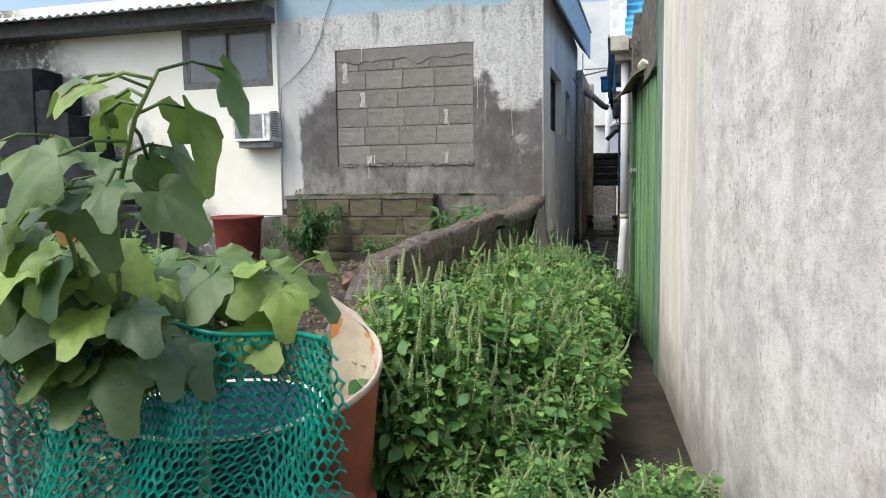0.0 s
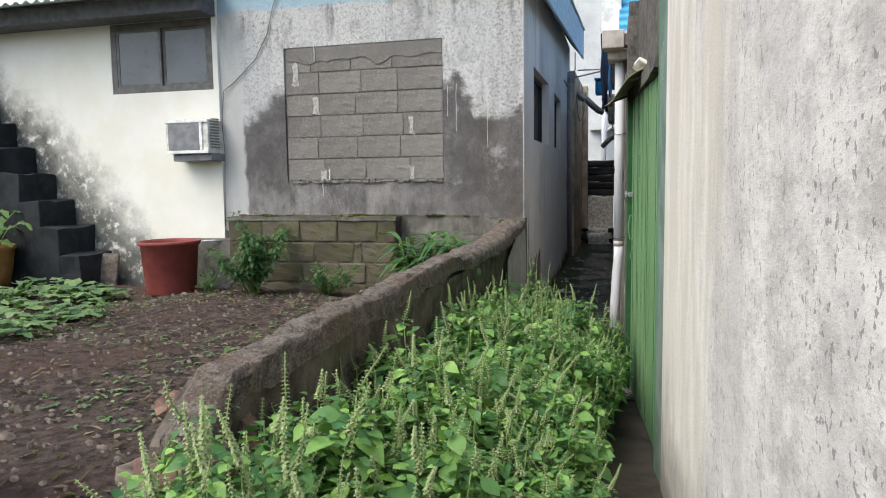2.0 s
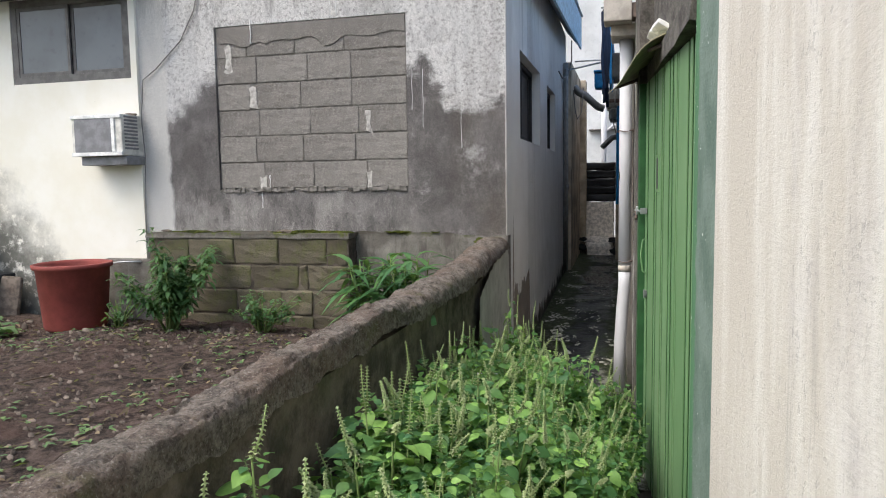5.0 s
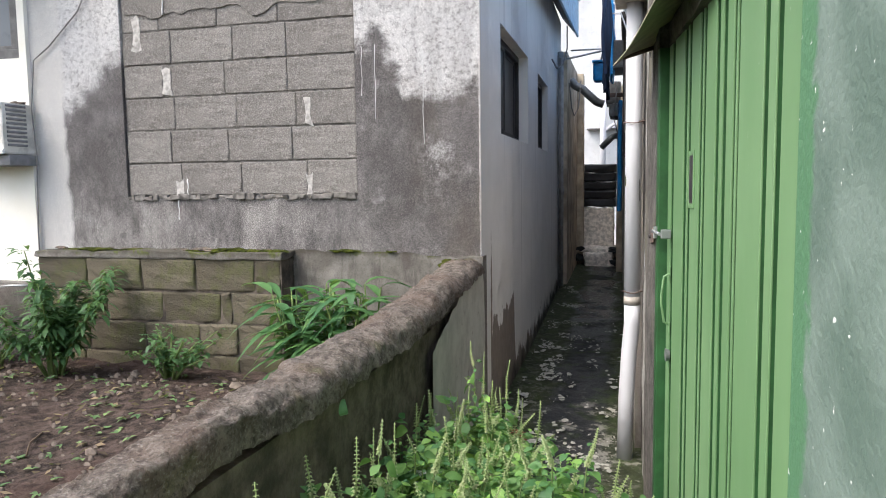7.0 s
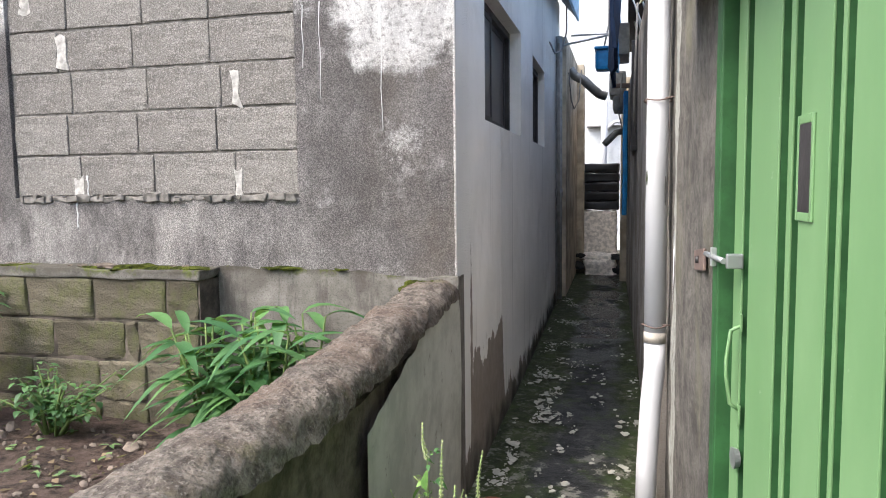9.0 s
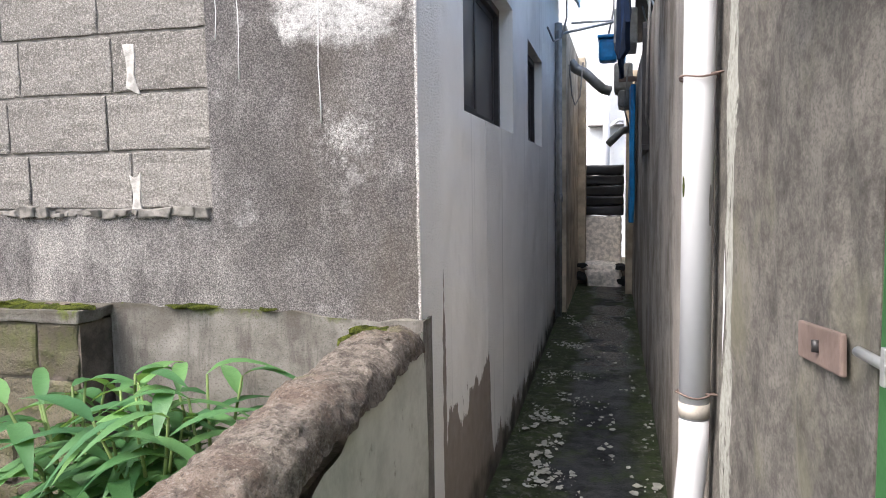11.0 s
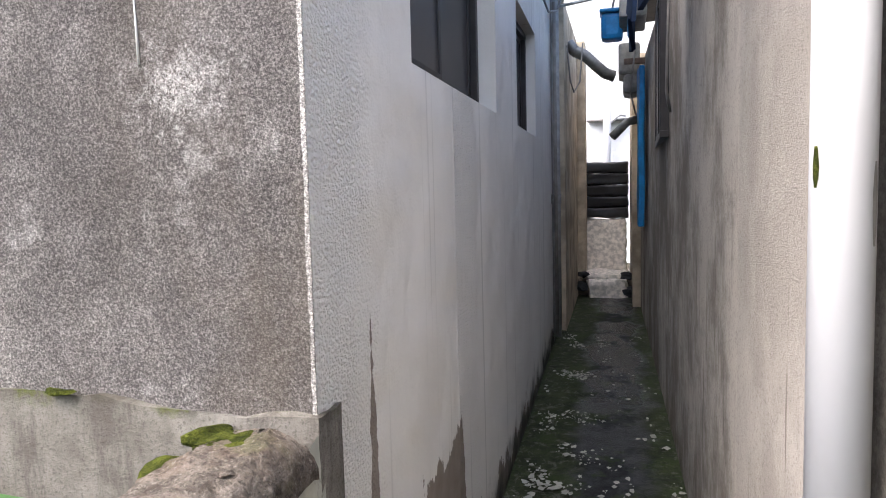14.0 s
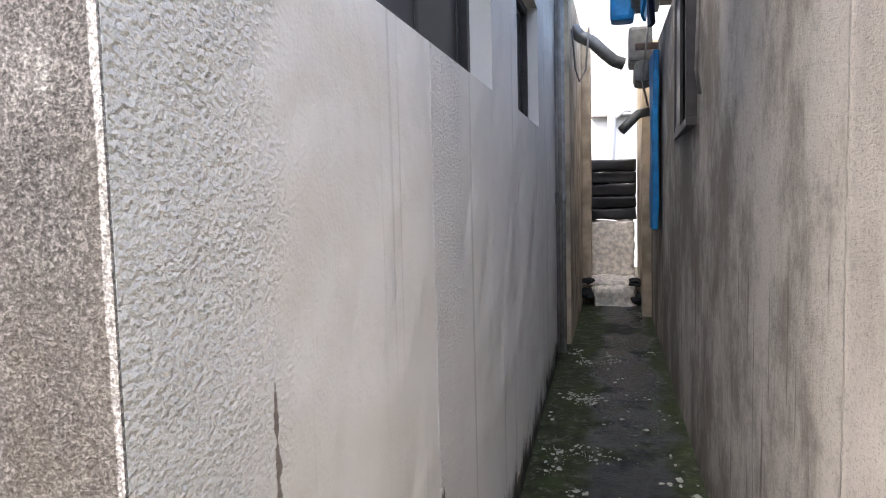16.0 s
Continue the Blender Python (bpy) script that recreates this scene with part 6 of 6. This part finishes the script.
def build_basil_bed():
    kinds = [basil(100 + k, 0.84 + 0.035 * (k % 3), 0.21 + 0.015 * k) for k in range(7)]
    rng = random.Random(77)
    spots = []
    y = 1.5
    while y < 5.7:
        for x in (-0.43, -0.22, 0.0):
            if (y < 1.95 and x < -0.3) or (y > 4.5 and x > -0.1) or (y > 5.1 and x > -0.3):
                continue
            spots.append((x + rng.uniform(-0.06, 0.05), y + rng.uniform(-0.09, 0.09)))
        y += 0.24
    spots += [(0.22, 1.15), (0.04, 1.7), (0.02, 2.2), (-0.5, 1.98), (-0.53, 2.2), (-0.46, 2.1), (-0.5, 2.3), (-0.48, 2.75), (-0.46, 3.9), (-0.52, 2.45), (-0.53, 2.9), (-0.52, 3.15), (0.03, 2.5), (0.03, 2.85), (0.04, 3.3), (0.05, 3.75), (0.08, 4.35), (-0.02, 4.55), (0.1, 4.15), (-0.12, 4.85), (0.06, 4.7), (-0.2, 5.05), (0.08, 4.75), (0.13, 4.98), (0.04, 5.12), (0.15, 5.25), (-0.02, 5.2), (-0.15, 5.35), (-0.3, 5.45), (0.3, 1.62), (0.4, 1.78), (0.18, 1.5)]
    for (x, y, s) in ((-1.62, 2.05, 0.74), (-1.85, 2.25, 0.8), (-1.5, 1.75, 0.7), (-2.1, 2.0, 0.72)):
        copy_thing(kinds[rng.randrange(7)], Matrix.Identity(4)).matrix_basis = pose(x, y, soil_z(x, y) - 0.01, 0, 0, rng.uniform(0, 360)) @ Matrix.Diagonal((s, s, s, 1))
    for (x, y, s) in ((-0.54, 1.97, 1.05), (-0.5, 1.85, 1.0), (-0.42, 2.0, 1.02), (-0.46, 1.92, 0.98), (-0.36, 1.85, 0.9), (-0.42, 4.75, 1.02), (-0.34, 5.6, 1.0)):
        copy_thing(kinds[rng.randrange(7)], Matrix.Identity(4)).matrix_basis = pose(x, y, path_z(y) - 0.01, 0, 0, rng.uniform(0, 360)) @ Matrix.Diagonal((s * (0.85 if y < 4 else 0.6), s * (0.85 if y < 4 else 0.6), s, 1))
    for n, (x, y) in enumerate(spots):
        s = 0.68 if y < 1.2 else 0.66 if y < 1.8 else 0.84 if y < 2.3 else 1.08 if y < 4.3 else 0.98
        s *= rng.uniform(0.9, 1.06) * (1.0 if y > 4.3 else 0.74 if x > -0.1 and y > 2.4 and (x > 0.06 or y > 3.3) else 0.88 if x > 0.06 else 1.06 if x < -0.45 else 1.0)
        s *= (1.36 if x < -0.47 and y < 2.3 else 1.0) * (0.82 if x > -0.12 and 2.0 < y < 4.3 else 1.0) * (0.7 if x > 0.0 and y > 4.0 else 0.9 if x > -0.25 and y > 4.3 else 1.0)
        # plants on the bank of earth are shorter, so that the tops run level
        bank = path_z(y) - (0.313 + 0.03 * y)
        sz = max(0.42, s - bank / 0.87)
        sx = 0.55 * s + 0.45 * sz
        m = pose(x, y, path_z(y) - 0.01, rng.uniform(-6, 6), rng.uniform(-6, 6), rng.uniform(0, 360)) @ Matrix.Diagonal((sx, sx, sz, 1))
        if n < len(kinds):
            kinds[n].matrix_basis = m
        else:
            copy_thing(kinds[rng.randrange(len(kinds))], Matrix.Identity(4)).matrix_basis = m


def build_vine():
    rng = random.Random(55)
    t = thing("trailing_vine", "sprawling vine with broad lobed green and yellowing leaves", "vine", pose(0, 0, 0))
    canes = [
        ([(-0.7, 0.8, 1.46), (-0.52, 0.58, 1.6), (-0.38, 0.42, 1.72), (-0.3, 0.36, 1.81), (-0.25, 0.34, 1.86)], 14, 0.4, 0.085),
        ([(-0.78, 0.8, 1.48), (-0.64, 0.62, 1.62), (-0.54, 0.48, 1.72), (-0.5, 0.44, 1.8)], 15, 0.3, 0.1),
        ([(-0.95, 1.1, 1.1), (-0.8, 1.02, 1.5), (-0.65, 1.0, 1.56), (-0.44, 1.0, 1.53)], 26, 0.35, 0.128),
        ([(-0.95, 1.1, 1.0), (-0.8, 1.0, 1.35), (-0.7, 0.95, 1.44), (-0.56, 0.95, 1.44)], 24, 0.4, 0.13),
        ([(-1.0, 1.0, 1.1), (-0.95, 0.85, 1.45), (-0.85, 0.76, 1.58), (-0.7, 0.74, 1.62)], 28, 0.4, 0.132),
        ([(-1.0, 1.0, 1.0), (-0.95, 0.85, 1.35), (-0.85, 0.78, 1.48), (-0.66, 0.76, 1.5)], 26, 0.45, 0.135),
        ([(-0.95, 1.1, 1.0), (-0.85, 0.9, 1.3), (-0.78, 0.82, 1.4), (-0.6, 0.82, 1.43)], 18, 0.6, 0.125),
        ([(-1.1, 1.0, 1.1), (-1.08, 0.85, 1.4), (-1.0, 0.75, 1.52), (-0.9, 0.7, 1.56)], 24, 0.5, 0.135),
    ]
    for c, n, first, size in canes:
        pts = [Vector(p) for p in c]
        cane = part("cane", tube(pts, [0.006, 0.0045, 0.0035, 0.003, 0.002][:len(pts)], 6), M_STEM, t)
        for k in range(n):
            q = (first + (1 - first) * k / (n - 1)) * (len(pts) - 1) * 0.999
            i = int(q)
            p = pts[i].lerp(pts[i + 1], q - i)
            a = rng.uniform(0, 6.28)
            w = Vector((math.cos(a), 0.7 * math.sin(a) - 0.35, rng.uniform(-0.35, 0.4)))
            e = p + w.normalized() * rng.uniform(0.04, 0.09)
            lf = bmesh.new()
            broad_leaf(lf, e, Vector((w.x, w.y, w.z - 0.45)), (rng.uniform(-0.5, 0.5), -0.4 + rng.uniform(-0.5, 0.4), 1), size * rng.uniform(0.6, 1.25), rng.uniform(0.1, 0.8), rng)
            tube([p, (p + e) / 2 + Vector((0, 0, 0.01)), e], 0.0025, 4, lf)
            part("leaf", lf, M_VINE, t)


def build_netting():
    t = thing("green_plastic_netting", "draped green hexagonal plastic garden netting", "netting", pose(0, 0, 0))
    bm = bmesh.new()
    cw, ch = 0.024, 0.0208
    cols, rows_n = 40, 30

    def place(u, v, layer):
        """u along the fence, v down it, from 0 to 1"""
        x = -1.2 + 0.93 * u
        y = 0.84 + 0.045 * math.sin(u * 9 + 1.5 * v) + 0.035 * math.sin(u * 23 + v * 5) - 0.1 * v + layer * 0.03 * (1 + math.sin(u * 6 + v * 4))
        z = 1.45 + 0.018 * math.sin(u * 11 + 1.0) - 0.66 * v - 0.02 * math.sin(u * 3.1) * (1 - v)
        x += 0.05 * v * (u ** 3) + 0.012 * math.sin(v * 14 + u * 5) + layer * 0.011
        return Vector((x, y, z))

    def seg(a, b, r):
        d = (b - a).normalized()
        s = d.orthogonal().normalized()
        q = d.cross(s)
        k3 = [s, -0.5 * s + 0.866 * q, -0.5 * s - 0.866 * q]
        va = [bm.verts.new(a + w * r) for w in k3]
        vb = [bm.verts.new(b + w * r) for w in k3]
        for k in range(3):
            bm.faces.new((va[k], va[(k + 1) % 3], vb[(k + 1) % 3], vb[k]))

    for layer in (0, 1):
        lo = 0.0 if layer == 0 else 0.22
        for j in range(rows_n):
            for i in range(cols):
                u0 = (i + (0.5 if j % 2 else 0.0)) / cols
                if u0 < lo or u0 > 0.99:
                    continue
                v0 = j / rows_n
                du, dv = 0.5 / cols, 1 / rows_n
                c = place(u0, v0, layer)
                top = place(u0, v0 + dv * 0.55, layer)
                seg(c, top, 0.0031)
                seg(top, place(u0 + du, v0 + dv, layer), 0.0031)
                seg(top, place(u0 - du, v0 + dv, layer), 0.0031)
    part("mesh", bm, M_NET, t)
    edge = [place(k / 30, 0, 0) for k in range(31)]
    part("top_cord", tube(edge, 0.006, 6), M_NET, t)
    for (u, lean) in ((0.03, 0.04), (0.68, -0.1)):
        a = place(u, 0, 0)
        o = part("netting_stake", tube([(a.x, a.y + 0.06, 1.48), (a.x + lean, a.y + 0.1, 0.3)], 0.014, 8), M_CABLE)
        tagged(o, "pale weathered stake holding the netting", "stake", "netting stakes")
    t = thing("dark_blue_basin", "dark blue plastic basin with a white rim behind the netting", "basin", pose(-0.7, 1.15, 0.9))
    part("basin", lathe([(0.001, 0.02), (0.2, 0.0), (0.232, 0.27), (0.24, 0.28), (0.226, 0.275), (0.19, 0.05), (0.001, 0.05)], 36), M_CLOTHBLUE, t)
    part("rim", lathe([(0.23, 0.273), (0.243, 0.273), (0.244, 0.28), (0.23, 0.281), (0.23, 0.273)], 36), M_ACBODY, t, "thin white rim")
    o = part("basin_stand", roughen(box(-0.88, -0.44, 0.95, 1.36, 0.4, 0.9, 0.03), 0.01, 9, 2), M_STONE)
    tagged(o, "rough block carrying the basin", "block")


def build_broken_pots():
    t = thing("broken_clay_pot", "broken half of a terracotta pot, limed white inside", "plant pot", pose(-0.6, 1.56, 0.78))
    K, a0, a1 = 40, radians(-125), radians(112)

    def ring(bm, r, z, lift, out):
        vs = []
        for k in range(K + 1):
            s = k / K
            a = a0 + (a1 - a0) * s
            rim = 0.27 + 0.32 * s ** 1.4
            edge = 0.006 * noise.noise(Vector((s * 12, lift, 1)))
            rr = r * (0.72 + 0.28 * min(1.0, z / 0.4)) * (1 + 0.1 * max(0.0, rim - 0.27))
            vs.append(bm.verts.new(((rr + edge) * math.cos(a), (rr + edge) * math.sin(a), z * rim / 0.4 + edge)))
        return vs

    def shell(name, prof, mat, label=""):
        bm = bmesh.new()
        rows = [ring(bm, r, z, i, 0) for i, (r, z) in enumerate(prof)]
        for p, q in zip(rows, rows[1:]):
            for k in range(K):
                bm.faces.new((p[k], p[k + 1], q[k + 1], q[k])).smooth = True
        return part(name, bm, mat, t, label)

    shell("outside", [(0.15, 0.0), (0.15, 0.15), (0.15, 0.3), (0.152, 0.37)], M_TERRA)
    shell("rim", [(0.152, 0.37), (0.156, 0.373), (0.158, 0.385), (0.156, 0.397), (0.152, 0.4), (0.146, 0.398), (0.143, 0.39)], M_RIM, "thick limed rim")
    shell("inside", [(0.143, 0.39), (0.139, 0.3), (0.13, 0.15), (0.125, 0.0)], M_TERRAIN, "limed inside with orange patches")
    part("floor", lathe([(0.001, 0.0), (0.105, 0.0), (0.105, 0.02), (0.001, 0.02)], 24), M_TERRA, t)
    t = thing("upturned_clay_pot", "terracotta pot set under the broken one", "plant pot", pose(-0.6, 1.56, 0.33))
    part("pot", lathe([(0.001, 0.0), (0.17, 0.0), (0.18, 0.04), (0.165, 0.06), (0.13, 0.44), (0.001, 0.445)], 32), M_TERRA, t)
    rng = random.Random(12)
    for k in range(22):
        y = rng.uniform(1.8, 2.35)
        x = -0.74 + rng.uniform(-0.12, 0.08)
        s = rng.uniform(0.04, 0.085)
        z = 1.0 + 0.5 * (y - 1.8) + rng.uniform(-0.06, 0.1)
        if k % 2:
            bm = roughen(box(-s, s, -s * 0.6, s * 0.6, -s * 0.4, s * 0.4, 0.012), 0.02, 12, 1)
        else:
            bm = rock(k, s, None, None, (1.3, 1, 0.8))
        o = part("broken_brick", bm, M_BRICKRED if k % 3 else M_STONE)
        o.matrix_basis = pose(x, y, z, rng.uniform(-30, 30), rng.uniform(-30, 30), rng.uniform(0, 180))
        tagged(o, "broken red-brown brick heaped at the wall's end", "brick", "rubble heap")
    bm = rock(3, 0.42, None, pose(-0.76, 2.15, 0.8), (0.45, 1.0, 0.9))
    tagged(part("rubble_mound", bm, M_GWALL), "mound of earth and mortar under the rubble", "mound")
    for k in range(20):
        s = rng.uniform(0.012, 0.032)
        o = part("broken_mortar", roughen(rock(40 + k, s, None, None, (1.3, 1.0, 0.65)), 0.005, 30), M_GWALL)
        o.matrix_basis = pose(-0.655 + rng.uniform(-0.075, 0.06), 6.76 + rng.uniform(-0.14, 0.12), 1.55 + rng.uniform(-0.012, 0.012), rng.uniform(-25, 25), rng.uniform(-25, 25), rng.uniform(0, 180))
        tagged(o, "mossy lump of broken mortar where wall meets house", "rubble", "broken mortar at the wall end")
    for k, (x, y, z, r) in enumerate(((-0.7, 6.8, 1.555, 0.06), (-0.74, 6.72, 1.545, 0.05), (-0.66, 6.73, 1.55, 0.035), (-0.77, 6.86, 1.55, 0.045), (-0.71, 6.65, 1.545, 0.035))):
        o = part("moss_clump", roughen(rock(71 + k, r, None, None, (1.0, 1.4, 0.4)), 0.012, 45), M_MOSS)
        o.matrix_basis = pose(x, y, z, 0, 0, 20 + 50 * k)
        tagged(o, "clump of moss on the broken end of the wall", "moss", "moss at the wall end")
    for k in range(11):
        x = (-1.82, -1.95, -2.08, -2.3, -2.75, -3.0, -3.2, -1.45, -1.38, -1.12, -1.82)[k]
        y, z = (BY + 0.03, 1.597) if x < -1.73 else (FY - 0.018, 1.598)
        o = part("moss_clump", roughen(rock(90 + k, (0.05 + 0.02 * (k % 3)) * (1.0 if x < -1.73 else 0.5), None, None, (1.9, 0.8 if x < -1.73 else 0.6, 0.25)), 0.012, 24), M_MOSS)
        o.matrix_basis = pose(x, y, z, 0, 0, 7 * (k % 3) - 7)
        tagged(o, "flat cushion of green moss along the wall's ledge", "moss", "moss on the ledge")
    t = thing("terracotta_dish", "shallow terracotta dish lying at the path's edge", "dish", pose(-0.46, 6.93, 0.53, 5, 0, 0))
    part("dish", lathe([(0.001, 0.01), (0.09, 0.0), (0.115, 0.03), (0.105, 0.032), (0.085, 0.015), (0.001, 0.016)], 28), M_TERRA, t)




def build_wall_pipes():
    for (p, q, r, m, label) in (((-0.7, 4.83, 1.33), (-0.572, 4.9, 1.36), 0.022, M_GREENPIPE, "green plastic pipe stub poking out of the garden wall"), ((-0.58, 5.3, 1.0), (-0.36, 5.2, 1.03), 0.026, M_PIPE, "pale plastic pipe stub poking out of the garden wall")):
        d = Vector(q) - Vector(p)
        o = part("pipe_stub", tube([p, Vector(p) + d * 0.98, q, Vector(q) - d * 0.05], [r, r, r * 0.96, r * 0.8], 16), m)
        tagged(o, label, "pipe")


build_cable()
build_wall_pipes()
build_red_tub()
build_yellow_pot()
shrub("leafy_shrub", "dense dark green shrub with narrow leaves", 1, pose(-2.95, 6.35, 0.9), 0.84, 0.38, 1500, 0.09, 0.026, M_SHRUB)
shrub("leafy_shrub", "small low weed growing by the block wall", 2, pose(-2.3, 6.5, 0.9), 0.38, 0.3, 360, 0.05, 0.026, M_SHRUB)
shrub("leafy_shrub", "small weed sprouting beside the red tub", 3, pose(-3.42, 6.4, 0.9), 0.28, 0.13, 90, 0.05, 0.022, M_SHRUB)
build_ginger()
build_creepers()
build_basil_bed()
build_vine()
build_netting()
build_broken_pots()
